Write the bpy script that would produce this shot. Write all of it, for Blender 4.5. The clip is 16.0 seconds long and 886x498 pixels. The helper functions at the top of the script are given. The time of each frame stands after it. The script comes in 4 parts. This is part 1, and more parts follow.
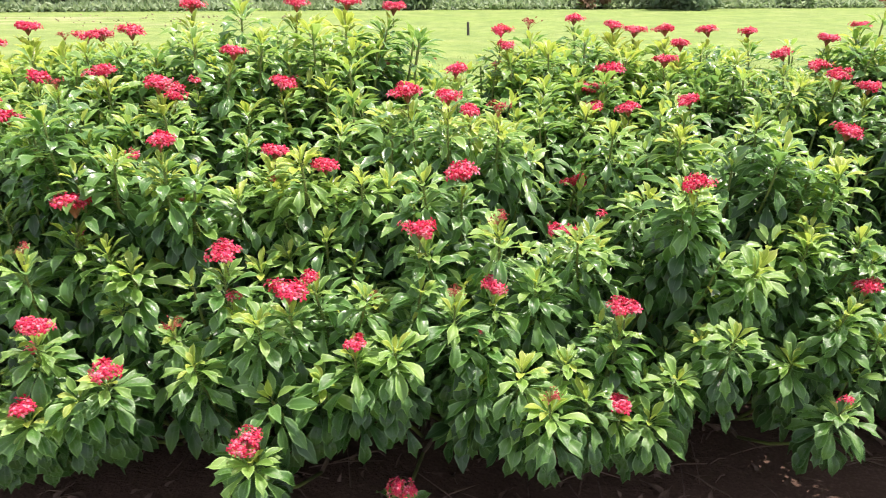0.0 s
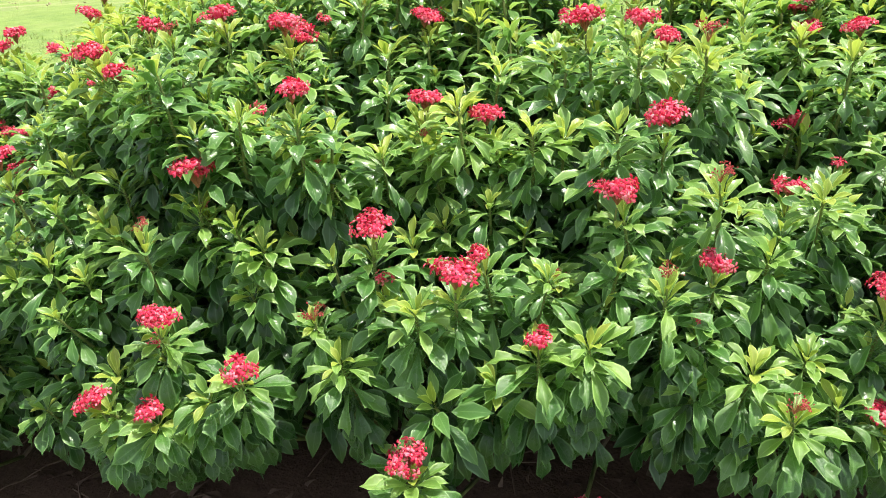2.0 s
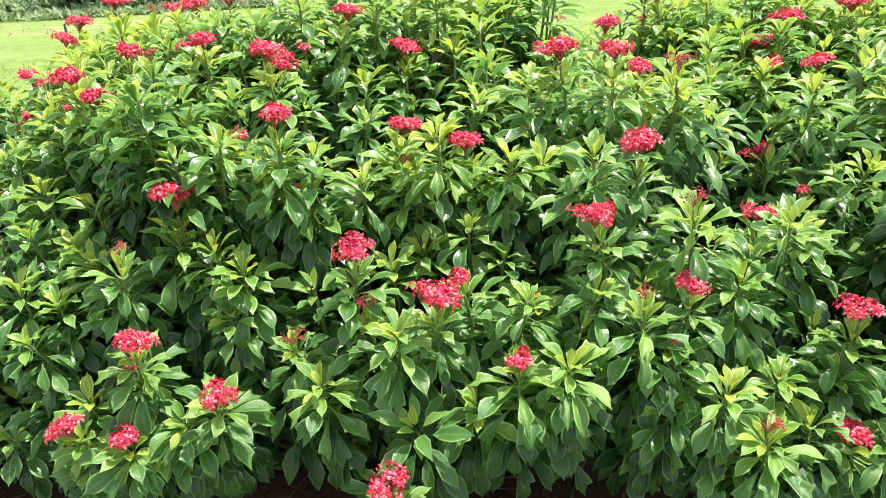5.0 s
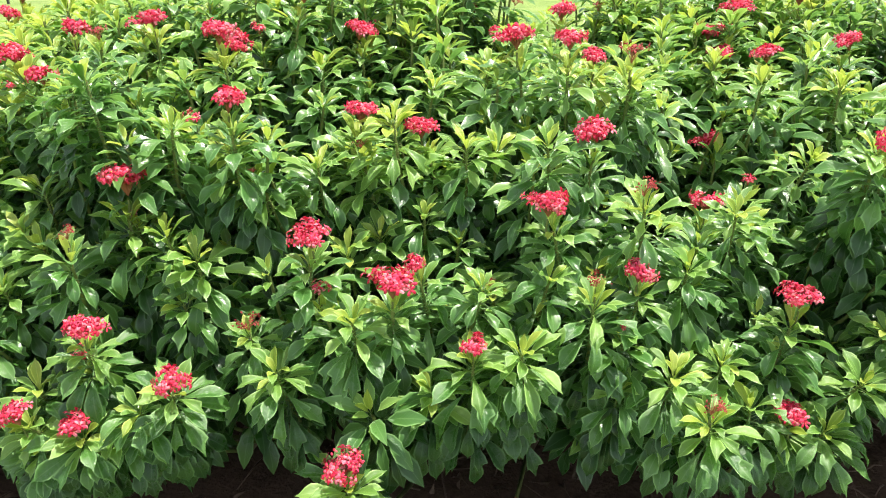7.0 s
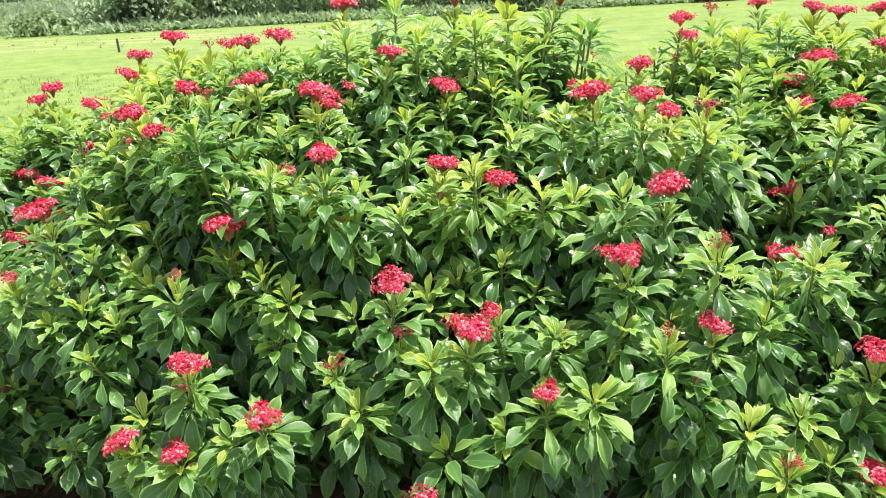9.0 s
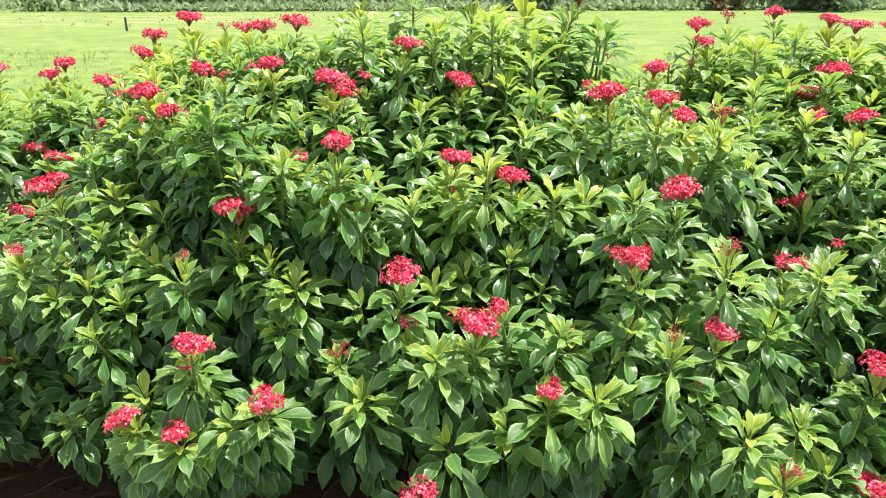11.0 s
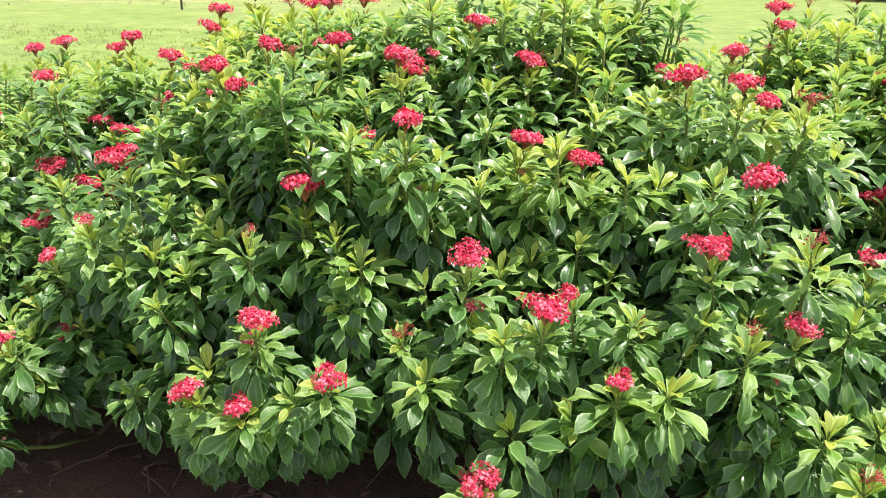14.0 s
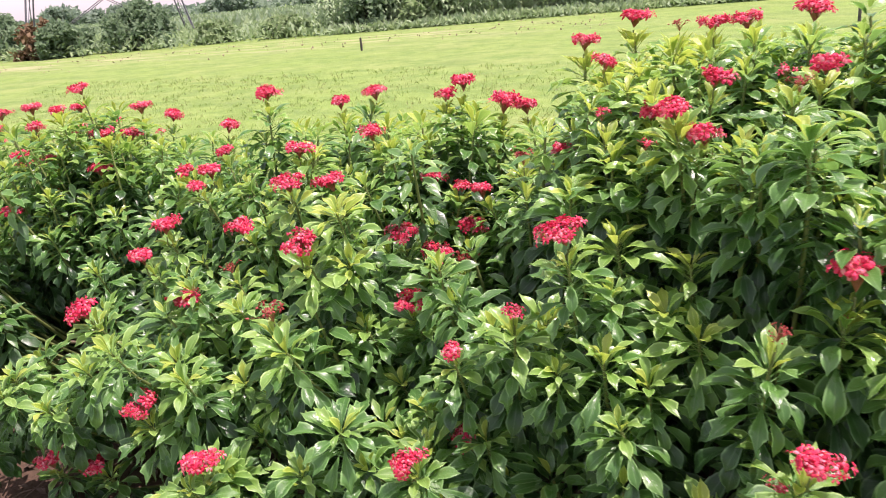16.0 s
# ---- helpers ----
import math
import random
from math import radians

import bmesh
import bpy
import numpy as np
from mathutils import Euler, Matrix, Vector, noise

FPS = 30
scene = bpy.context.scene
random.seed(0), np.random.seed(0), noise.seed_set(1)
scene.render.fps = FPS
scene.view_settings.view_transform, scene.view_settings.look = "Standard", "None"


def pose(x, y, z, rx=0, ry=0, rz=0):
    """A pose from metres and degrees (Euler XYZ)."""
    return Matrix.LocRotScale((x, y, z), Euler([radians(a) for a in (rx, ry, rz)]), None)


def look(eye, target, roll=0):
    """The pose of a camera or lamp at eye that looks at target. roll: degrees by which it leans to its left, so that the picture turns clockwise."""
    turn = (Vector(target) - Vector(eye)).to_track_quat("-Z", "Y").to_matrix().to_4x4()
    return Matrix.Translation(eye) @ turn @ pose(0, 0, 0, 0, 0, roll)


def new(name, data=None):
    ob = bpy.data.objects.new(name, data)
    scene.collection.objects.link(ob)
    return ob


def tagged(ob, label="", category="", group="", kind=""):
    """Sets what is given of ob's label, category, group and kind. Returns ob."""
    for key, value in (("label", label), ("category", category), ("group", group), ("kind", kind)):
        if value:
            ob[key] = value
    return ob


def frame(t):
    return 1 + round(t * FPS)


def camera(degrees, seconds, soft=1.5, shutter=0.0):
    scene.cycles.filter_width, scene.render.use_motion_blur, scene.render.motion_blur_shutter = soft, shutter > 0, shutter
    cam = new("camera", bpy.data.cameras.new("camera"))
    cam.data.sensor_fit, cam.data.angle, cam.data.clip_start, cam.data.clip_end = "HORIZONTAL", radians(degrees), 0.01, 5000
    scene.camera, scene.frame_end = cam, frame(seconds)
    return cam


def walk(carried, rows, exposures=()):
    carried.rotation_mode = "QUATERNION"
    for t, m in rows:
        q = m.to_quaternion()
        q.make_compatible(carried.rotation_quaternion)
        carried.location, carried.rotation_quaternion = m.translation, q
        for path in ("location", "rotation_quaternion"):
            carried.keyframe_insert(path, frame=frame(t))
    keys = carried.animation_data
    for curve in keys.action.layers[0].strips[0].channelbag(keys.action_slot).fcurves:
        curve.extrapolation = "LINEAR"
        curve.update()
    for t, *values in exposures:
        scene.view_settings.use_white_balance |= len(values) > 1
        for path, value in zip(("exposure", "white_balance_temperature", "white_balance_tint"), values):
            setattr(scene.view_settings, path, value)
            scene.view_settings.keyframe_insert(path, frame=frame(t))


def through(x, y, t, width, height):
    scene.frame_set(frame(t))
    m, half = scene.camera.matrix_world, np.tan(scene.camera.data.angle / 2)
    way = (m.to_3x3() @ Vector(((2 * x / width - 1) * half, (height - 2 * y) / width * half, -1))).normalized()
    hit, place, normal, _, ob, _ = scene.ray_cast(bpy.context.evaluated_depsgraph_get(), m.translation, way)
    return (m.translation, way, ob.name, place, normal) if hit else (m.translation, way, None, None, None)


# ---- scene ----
cam = camera(62.1, 16.0, soft=1.0, shutter=0.12)
PATH = [
    (0, (0.052, -0.048, 1.631), (0.006, 1.82, 0.92), 0.2),
    (0.5, (-0.039, -0.109, 1.635), (-0.233, 1.757, 0.94), -4.6),
    (1, (-0.107, 0.005, 1.608), (-0.307, 1.88, 0.941), -2.8),
    (1.2, (-0.103, 0.103, 1.599), (-0.35, 1.985, 0.969), -3.1),
    (1.5, (-0.109, 0.201, 1.569), (-0.455, 2.044, 0.872), -3.1),
    (2, (-0.156, 0.324, 1.516), (-0.485, 2.122, 0.704), -4.3),
    (2.5, (-0.238, 0.333, 1.514), (-0.462, 2.146, 0.699), -3.3),
    (3, (-0.224, 0.319, 1.507), (-0.438, 2.119, 0.66), -3.0),
    (3.5, (-0.182, 0.313, 1.501), (-0.413, 2.136, 0.71), -4.4),
    (4, (-0.173, 0.309, 1.512), (-0.437, 2.135, 0.738), -4.3),
    (4.5, (-0.173, 0.3, 1.516), (-0.425, 2.135, 0.762), -4.1),
    (4.7, (-0.177, 0.297, 1.502), (-0.425, 2.144, 0.776), -3.5),
    (6.8, (-0.227, 0.291, 1.552), (-0.378, 2.097, 0.707), -1.3),
    (7, (-0.183, 0.292, 1.528), (-0.301, 2.123, 0.733), -1.4),
    (7.5, (-0.15, 0.289, 1.555), (-0.258, 2.132, 0.786), -2.2),
    (8, (-0.152, 0.271, 1.57), (-0.402, 2.111, 0.828), -3.6),
    (8.5, (-0.162, 0.233, 1.581), (-0.489, 2.073, 0.869), -4.1),
    (9, (-0.17, 0.23, 1.583), (-0.503, 2.075, 0.887), -3.0),
    (9.2, (-0.175, 0.232, 1.58), (-0.52, 2.076, 0.887), -2.6),
    (11.3, (-0.198, 0.221, 1.58), (-0.528, 2.06, 0.867), 0.2),
    (11.5, (-0.199, 0.227, 1.58), (-0.556, 2.059, 0.86), -0.2),
    (12, (-0.211, 0.236, 1.575), (-0.6, 2.06, 0.852), -0.4),
    (12.5, (-0.213, 0.24, 1.575), (-0.592, 2.063, 0.846), -0.1),
    (13, (-0.215, 0.248, 1.573), (-0.623, 2.06, 0.83), -0.8),
    (13.5, (-0.224, 0.243, 1.564), (-0.634, 2.053, 0.819), -0.3),
    (14, (-0.263, 0.238, 1.56), (-0.695, 2.043, 0.815), 0.6),
    (14.5, (-0.399, 0.246, 1.575), (-0.865, 2.047, 0.84), 1.9),
    (14.8, (-0.573, 0.223, 1.587), (-1.048, 2.044, 0.911), 2.2),
    (15, (-0.66, 0.221, 1.578), (-1.138, 2.046, 0.914), -0.7),
    (15.5, (-0.857, 0.272, 1.564), (-1.465, 2.054, 0.889), -1.3),
    (15.6, (-0.904, 0.302, 1.566), (-1.58, 2.061, 0.894), -1.9),
    (16, (-1.105, 0.463, 1.557), (-1.936, 2.155, 0.889), -5.4),
]
walk(cam, [(t, look(eye, target, roll)) for t, eye, target, roll in PATH], exposures=[(0, 0.94, 6500, 34), (1, 0.92, 6500, 32), (1.5, 0.79, 6500, 26), (2.5, 1.02, 6500, 18), (7.5, 1.02, 6500, 18),
                     (9, 0.94, 6500, 20), (13, 0.93, 6500, 27), (14.5, 0.92, 6500, 31), (15.5, 0.92, 6500, 36), (16, 0.77, 6500, 41)])

# ---------------------------------------------------------------- light
SUN_TO = Vector((0.42, 0.13, 1.3)).normalized()      # towards the sun
world = bpy.data.worlds.new("daylight")
scene.world = world
world.use_nodes = True
wn = world.node_tree.nodes
sky = wn.new("ShaderNodeTexSky")
sky.sky_type = "NISHITA"
sky.sun_disc = False
sky.sun_elevation = math.asin(SUN_TO.z)
sky.sun_rotation = math.atan2(SUN_TO.x, SUN_TO.y)
sky.air_density, sky.dust_density, sky.ozone_density = 1.0, 1.6, 1.0
wn["Background"].inputs["Strength"].default_value = 0.115
veil = wn.new("ShaderNodeMix")                       # thin bright haze over the whole sky
veil.data_type, veil.inputs[0].default_value, veil.inputs[7].default_value = "RGBA", 0.38, (8.6, 8.4, 8.0, 1)
world.node_tree.links.new(sky.outputs[0], veil.inputs[6])
world.node_tree.links.new(veil.outputs[2], wn["Background"].inputs["Color"])
sun = new("sun", bpy.data.lights.new("sun", "SUN"))
sun.data.energy, sun.data.angle, sun.data.color = 4.6, radians(0.55), (1.0, 0.95, 0.86)
sun.matrix_world = look((0, 0, 30), tuple(Vector((0, 0, 30)) - SUN_TO))


# ---------------------------------------------------------------- materials
class Mat:
    """A node material with a Principled surface and a few short-hands."""

    def __init__(self, name):
        self.m = bpy.data.materials.new(name)
        self.m.use_nodes = True
        self.t = self.m.node_tree
        self.b = self.t.nodes["Principled BSDF"]
        self.out = self.t.nodes["Material Output"]

    def node(self, kind, **props):
        n = self.t.nodes.new(kind)
        for k, v in props.items():
            n.inputs[k.replace("_", " ")].default_value = v
        return n

    def link(self, a, b):
        self.t.links.new(a, b)

    def coords(self, kind="Object"):
        return self.t.nodes.new("ShaderNodeTexCoord").outputs[kind]

    def noise(self, scale, detail=4.0, rough=0.55, vector=None):
        n = self.node("ShaderNodeTexNoise", Scale=scale, Detail=detail, Roughness=rough)
        if vector is not None:
            self.link(vector, n.inputs["Vector"])
        return n.outputs["Fac"]

    def ramp(self, fac, *stops):
        r = self.t.nodes.new("ShaderNodeValToRGB")
        while len(r.color_ramp.elements) < len(stops):
            r.color_ramp.elements.new(0.5)
        for e, (p, c) in zip(r.color_ramp.elements, stops):
            e.position, e.color = p, (*c, 1) if len(c) == 3 else c
        self.link(fac, r.inputs[0])
        return r.outputs[0]

    def mix(self, fac, a, b, blend="MIX"):
        n = self.t.nodes.new("ShaderNodeMix")
        n.data_type, n.blend_type = "RGBA", blend
        for sock, v in ((n.inputs[0], fac), (n.inputs[6], a), (n.inputs[7], b)):
            if isinstance(v, bpy.types.NodeSocket):
                self.link(v, sock)
            else:
                sock.default_value = v if isinstance(v, float) else (*v, 1)
        return n.outputs[2]

    def math(self, op, a, b=0.0):
        n = self.t.nodes.new("ShaderNodeMath")
        n.operation = op
        for sock, v in zip(n.inputs, (a, b)):
            if isinstance(v, bpy.types.NodeSocket):
                self.link(v, sock)
            else:
                sock.default_value = v
        return n.outputs[0]

    def bump(self, height, strength=0.3, distance=0.01):
        n = self.node("ShaderNodeBump", Strength=strength, Distance=distance)
        self.link(height, n.inputs["Height"])
        self.link(n.outputs[0], self.b.inputs["Normal"])
        return n.outputs[0]

    def chance(self):
        """A number from 0 to 1 that differs from object to object and from loose piece to loose piece."""
        a = self.t.nodes.new("ShaderNodeObjectInfo").outputs["Random"]
        b = self.t.nodes.new("ShaderNodeNewGeometry").outputs["Random Per Island"]
        return self.math("FRACT", self.math("ADD", a, b))

    def see_through(self, colour, amount, normal=None):
        """Lets part of the light through, as thin leaves and petals do."""
        tr = self.t.nodes.new("ShaderNodeBsdfTranslucent")
        if isinstance(colour, bpy.types.NodeSocket):
            self.link(colour, tr.inputs["Color"])
        else:
            tr.inputs["Color"].default_value = (*colour, 1)
        if normal is not None:
            self.link(normal, tr.inputs["Normal"])
        mx = self.t.nodes.new("ShaderNodeMixShader")
        mx.inputs[0].default_value = amount
        self.link(self.b.outputs[0], mx.inputs[1])
        self.link(tr.outputs[0], mx.inputs[2])
        self.link(mx.outputs[0], self.out.inputs["Surface"])

    def set(self, rough=None, colour=None, spec=None):
        for key, v in (("Roughness", rough), ("Base Color", colour), ("Specular IOR Level", spec)):
            if v is None:
                continue
            if isinstance(v, bpy.types.NodeSocket):
                self.link(v, self.b.inputs[key])
            else:
                self.b.inputs[key].default_value = v if not isinstance(v, tuple) else (*v, 1)
        return self


def leaf_material(name, dark, mid, pale, through, amount, rough, spec=0.6):
    m = Mat(name)
    uv = m.coords("UV")
    sep = m.t.nodes.new("ShaderNodeSeparateXYZ")
    m.link(uv, sep.inputs[0])
    across = m.math("ABSOLUTE", m.math("SUBTRACT", sep.outputs[0], 0.5))
    base = m.ramp(m.chance(), (0.0, dark), (0.55, mid), (1.0, pale))
    patches = m.noise(9.0, 3.0, 0.6, m.coords("Object"))
    base = m.mix(m.math("MULTIPLY", patches, 0.45), base, tuple(0.75 * c for c in dark))
    rib = m.ramp(across, (0.0, (1, 1, 1)), (0.035, (0.15, 0.15, 0.15)), (0.06, (0, 0, 0)))
    base = m.mix(m.math("MULTIPLY", rib, 0.55), base, tuple(min(1, 1.25 * c + 0.04) for c in pale))
    # side veins run obliquely from the rib to the edge
    slant = m.math("SUBTRACT", sep.outputs[1], m.math("MULTIPLY", across, 0.55))
    wave = m.math("SINE", m.math("MULTIPLY", slant, 62.0))
    vein = m.math("POWER", m.math("MAXIMUM", wave, 0.0), 10.0)
    base = m.mix(m.math("MULTIPLY", vein, 0.16), base, pale)
    # pale leaf edge, with the bright sheen along it painted into the colour
    margin = m.ramp(across, (0.37, (0, 0, 0)), (0.46, (1, 1, 1)))
    base = m.mix(m.math("MULTIPLY", margin, 0.8), base, tuple(min(1, 1.45 * c + 0.05) for c in pale))
    grain = m.noise(160.0, 2.0, 0.5, m.coords("Object"))
    height = m.math("ADD", m.math("MULTIPLY", vein, -0.5), m.math("MULTIPLY", grain, 0.5))
    m.bump(height, 0.35, 0.003)
    m.set(rough=m.ramp(patches, (0.3, (rough,) * 3), (0.8, (rough + 0.16,) * 3)), colour=base, spec=spec)
    m.see_through(m.mix(0.5, base, through), amount)
    return m.m


# Leaf ages; old is also darkened for low shade, fresh brightened for sunlit tops.
LEAF = {
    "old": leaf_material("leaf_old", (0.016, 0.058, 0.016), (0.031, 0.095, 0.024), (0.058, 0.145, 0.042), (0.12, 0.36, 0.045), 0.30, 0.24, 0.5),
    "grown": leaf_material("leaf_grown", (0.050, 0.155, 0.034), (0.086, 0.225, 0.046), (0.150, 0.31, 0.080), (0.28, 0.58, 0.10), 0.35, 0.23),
    "fresh": leaf_material("leaf_fresh", (0.120, 0.275, 0.048), (0.190, 0.375, 0.07), (0.28, 0.465, 0.11), (0.45, 0.71, 0.11), 0.40, 0.27),
    "young": leaf_material("leaf_young", (0.225, 0.375, 0.045), (0.335, 0.465, 0.06), (0.46, 0.545, 0.10), (0.60, 0.76, 0.10), 0.42, 0.32),
}


def petal_material(name, a, b, c):
    m = Mat(name)
    base = m.ramp(m.chance(), (0.0, a), (0.6, b), (1.0, c))
    blot = m.noise(70.0, 2.0, 0.5, m.coords("Object"))
    base = m.mix(m.math("MULTIPLY", blot, 0.4), base, tuple(0.6 * v for v in a))
    m.bump(m.noise(220.0, 2.0, 0.5, m.coords("Object")), 0.25, 0.002)
    m.set(rough=0.55, colour=base, spec=0.3)
    m.see_through(base, 0.3)
    return m.m


PETAL = petal_material("petal_red", (0.66, 0.022, 0.066), (0.85, 0.075, 0.158), (0.94, 0.40, 0.45))
PETAL_SPENT = petal_material("petal_spent", (0.30, 0.03, 0.03), (0.45, 0.07, 0.06), (0.55, 0.14, 0.12))


def plain_material(name, a, b, scale, rough=0.7, bump=0.3, depth=0.004, spec=0.3):
    m = Mat(name)
    big = m.noise(scale, 5.0, 0.6, m.coords("Object"))
    fine = m.noise(scale * 9, 3.0, 0.6, m.coords("Object"))
    col = m.ramp(m.math("ADD", m.math("MULTIPLY", big, 0.7), m.math("MULTIPLY", fine, 0.3)), (0.3, a), (0.7, b))
    m.bump(fine, bump, depth)
    m.set(rough=rough, colour=col, spec=spec)
    return m.m


STALK = plain_material("green_stalk", (0.10, 0.15, 0.04), (0.20, 0.24, 0.07), 30)
PEDICEL = plain_material("reddish_stalk", (0.26, 0.12, 0.05), (0.42, 0.15, 0.09), 60)
BARK = plain_material("brown_stem", (0.09, 0.07, 0.045), (0.20, 0.16, 0.10), 25)
STAMEN = plain_material("stamen_yellow", (0.55, 0.32, 0.05), (0.70, 0.45, 0.10), 80)
LITTER = plain_material("dry_leaf", (0.055, 0.036, 0.022), (0.15, 0.105, 0.07), 40)
POST = plain_material("weathered_post", (0.04, 0.04, 0.035), (0.11, 0.10, 0.08), 12)
STEEL = plain_material("galvanised_steel", (0.09, 0.095, 0.10), (0.16, 0.165, 0.17), 3, rough=0.6)


def soil_material():
    m = Mat("bare_soil")
    p = m.coords("Object")
    big, mid, fine = m.noise(2.2, 4.0, 0.6, p), m.noise(14.0, 5.0, 0.6, p), m.noise(90.0, 4.0, 0.6, p)
    col = m.ramp(m.math("ADD", m.math("MULTIPLY", big, 0.5), m.math("MULTIPLY", fine, 0.5)),
                 (0.3, (0.05, 0.032, 0.021)), (0.55, (0.088, 0.058, 0.038)), (0.75, (0.16, 0.115, 0.08)))
    m.bump(m.math("ADD", m.math("MULTIPLY", mid, 0.7), m.math("MULTIPLY", fine, 0.3)), 0.8, 0.03)
    m.set(rough=0.95, colour=col, spec=0.15)
    return m.m


def field_material():
    m = Mat("meadow")
    p = m.coords("Object")
    big, mid, fine = m.noise(0.16, 4.0, 0.6, p), m.noise(1.7, 5.0, 0.65, p), m.noise(24.0, 4.0, 0.65, p)
    grass = m.ramp(m.math("ADD", m.math("MULTIPLY", mid, 0.55), m.math("MULTIPLY", fine, 0.45)),
                   (0.30, (0.12, 0.205, 0.036)), (0.5, (0.175, 0.275, 0.058)), (0.72, (0.22, 0.315, 0.082)))
    grass = m.mix(m.ramp(big, (0.42, (0, 0, 0)), (0.72, (0.6, 0.6, 0.6))), grass, (0.205, 0.265, 0.085))
    faded = m.ramp(m.noise(0.42, 6.0, 0.7, p), (0.5, (0, 0, 0)), (0.68, (0.55, 0.55, 0.55)))
    grass = m.mix(faded, grass, (0.27, 0.31, 0.11))
    patchy = m.node("ShaderNodeMapping")
    patchy.inputs["Scale"].default_value = (1.1, 1.2, 1)
    m.link(p, patchy.inputs["Vector"])
    tuft = m.ramp(m.noise(0.9, 7.0, 0.75, patchy.outputs[0]), (0.47, (0, 0, 0)), (0.56, (0.8, 0.8, 0.8)))
    grass = m.mix(tuft, grass, (0.125, 0.215, 0.047))
    glint = m.ramp(m.noise(2.6, 7.0, 0.8, patchy.outputs[0]), (0.5, (0, 0, 0)), (0.62, (0.6, 0.6, 0.6)))
    grass = m.mix(glint, grass, (0.24, 0.34, 0.092))
    dull = m.ramp(m.noise(0.55, 6.0, 0.7, p), (0.5, (0, 0, 0)), (0.75, (0.6, 0.6, 0.6)))
    grass = m.mix(dull, grass, (0.115, 0.18, 0.05))
    # trodden strips of pale bare earth along the far edge
    sep = m.t.nodes.new("ShaderNodeSeparateXYZ")
    m.link(p, sep.inputs[0])
    line = m.math("SUBTRACT", sep.outputs[1], m.math("MULTIPLY", sep.outputs[0], 0.22))
    band = m.math("SUBTRACT", 1.0, m.math("ABSOLUTE", m.math("DIVIDE", m.math("SUBTRACT", line, 28.0), 6.0)))
    stretch = m.node("ShaderNodeMapping")
    stretch.inputs["Scale"].default_value = (0.26, 1.3, 1)
    m.link(p, stretch.inputs["Vector"])
    worn = m.noise(1.0, 4.0, 0.6, stretch.outputs[0])
    leftward = m.math("MULTIPLY", m.math("ADD", sep.outputs[0], 4.0), -0.09)
    mask = m.math("MULTIPLY", m.math("MINIMUM", m.math("MAXIMUM", leftward, 0.0), 1.0),
                  m.math("MULTIPLY", m.math("MAXIMUM", band, 0.0), m.ramp(worn, (0.47, (0, 0, 0)), (0.68, (0.75, 0.75, 0.75)))))
    col = m.mix(mask, grass, (0.42, 0.37, 0.23))
    m.bump(m.math("ADD", mid, fine), 0.55, 0.09)
    m.set(rough=0.9, colour=col, spec=0.2)
    return m.m


def foliage_material(name, a, b, c, through=0.2):
    m = Mat(name)
    base = m.ramp(m.chance(), (0.0, a), (0.5, b), (1.0, c))
    base = m.mix(m.math("MULTIPLY", m.noise(0.8, 3.0, 0.6, m.coords("Object")), 0.4), base, a)
    m.set(rough=0.75, colour=base, spec=0.2)
    m.see_through(base, through)
    return m.m


SOIL, MEADOW = soil_material(), field_material()
GRASS = foliage_material("grass_blade", (0.19, 0.31, 0.065), (0.26, 0.38, 0.095), (0.32, 0.42, 0.13), 0.5)
GRASS_DRY = foliage_material("grass_blade_pale", (0.22, 0.28, 0.09), (0.30, 0.36, 0.12), (0.38, 0.42, 0.16), 0.45)
CLOD = plain_material("dry_earth", (0.20, 0.16, 0.09), (0.34, 0.28, 0.17), 3)
# Maize, green bush and tree leaves are lightened: distance haze put into their colour.
MAIZE = foliage_material("maize_leaf_hazed", (0.28, 0.40, 0.22), (0.38, 0.51, 0.29), (0.50, 0.62, 0.40), 0.5)
TASSEL = plain_material("maize_tassel", (0.30, 0.26, 0.12), (0.44, 0.38, 0.20), 8)
BUSH = foliage_material("hedge_leaf_hazed", (0.13, 0.215, 0.115), (0.19, 0.29, 0.155), (0.25, 0.36, 0.20), 0.45)
BUSH_PALE = foliage_material("willow_leaf_hazed", (0.21, 0.32, 0.14), (0.29, 0.40, 0.19), (0.37, 0.48, 0.25), 0.45)
BUSH_RUST = foliage_material("rust_leaf", (0.12, 0.08, 0.04), (0.20, 0.13, 0.07), (0.26, 0.19, 0.10))
TREE = foliage_material("tree_leaf_hazed", (0.17, 0.255, 0.17), (0.23, 0.325, 0.22), (0.29, 0.39, 0.28), 0.45)


# ---------------------------------------------------------------- mesh tools
rng = np.random.default_rng(7)


class Heap:
    """Gathers many small pieces, each a vertex array and faces, into one mesh."""

    def __init__(self):
        self.v, self.f, self.uv, self.mi, self.n = [], [], [], [], 0

    def add(self, verts, faces, uvs=None, slot=0):
        self.v.append(verts)
        self.f.extend([tuple(i + self.n for i in fc) for fc in faces])
        self.mi.extend([slot] * len(faces))
        self.uv.append(uvs if uvs is not None else np.zeros((len(verts), 2)))
        self.n += len(verts)

    def mesh(self, name, materials, smooth=True):
        me = bpy.data.meshes.new(name)
        v = np.concatenate(self.v) if self.v else np.zeros((0, 3))
        me.from_pydata(v.tolist(), [], self.f)
        for mt in materials:
            me.materials.append(mt)
        me.polygons.foreach_set("material_index", self.mi)
        me.polygons.foreach_set("use_smooth", [smooth] * len(self.f))
        uvs = np.concatenate(self.uv)
        loops = np.zeros(len(me.loops), dtype=np.int32)
        me.loops.foreach_get("vertex_index", loops)
        me.uv_layers.new(name="UVMap").data.foreach_set("uv", uvs[loops].ravel())
        me.update()
        return me


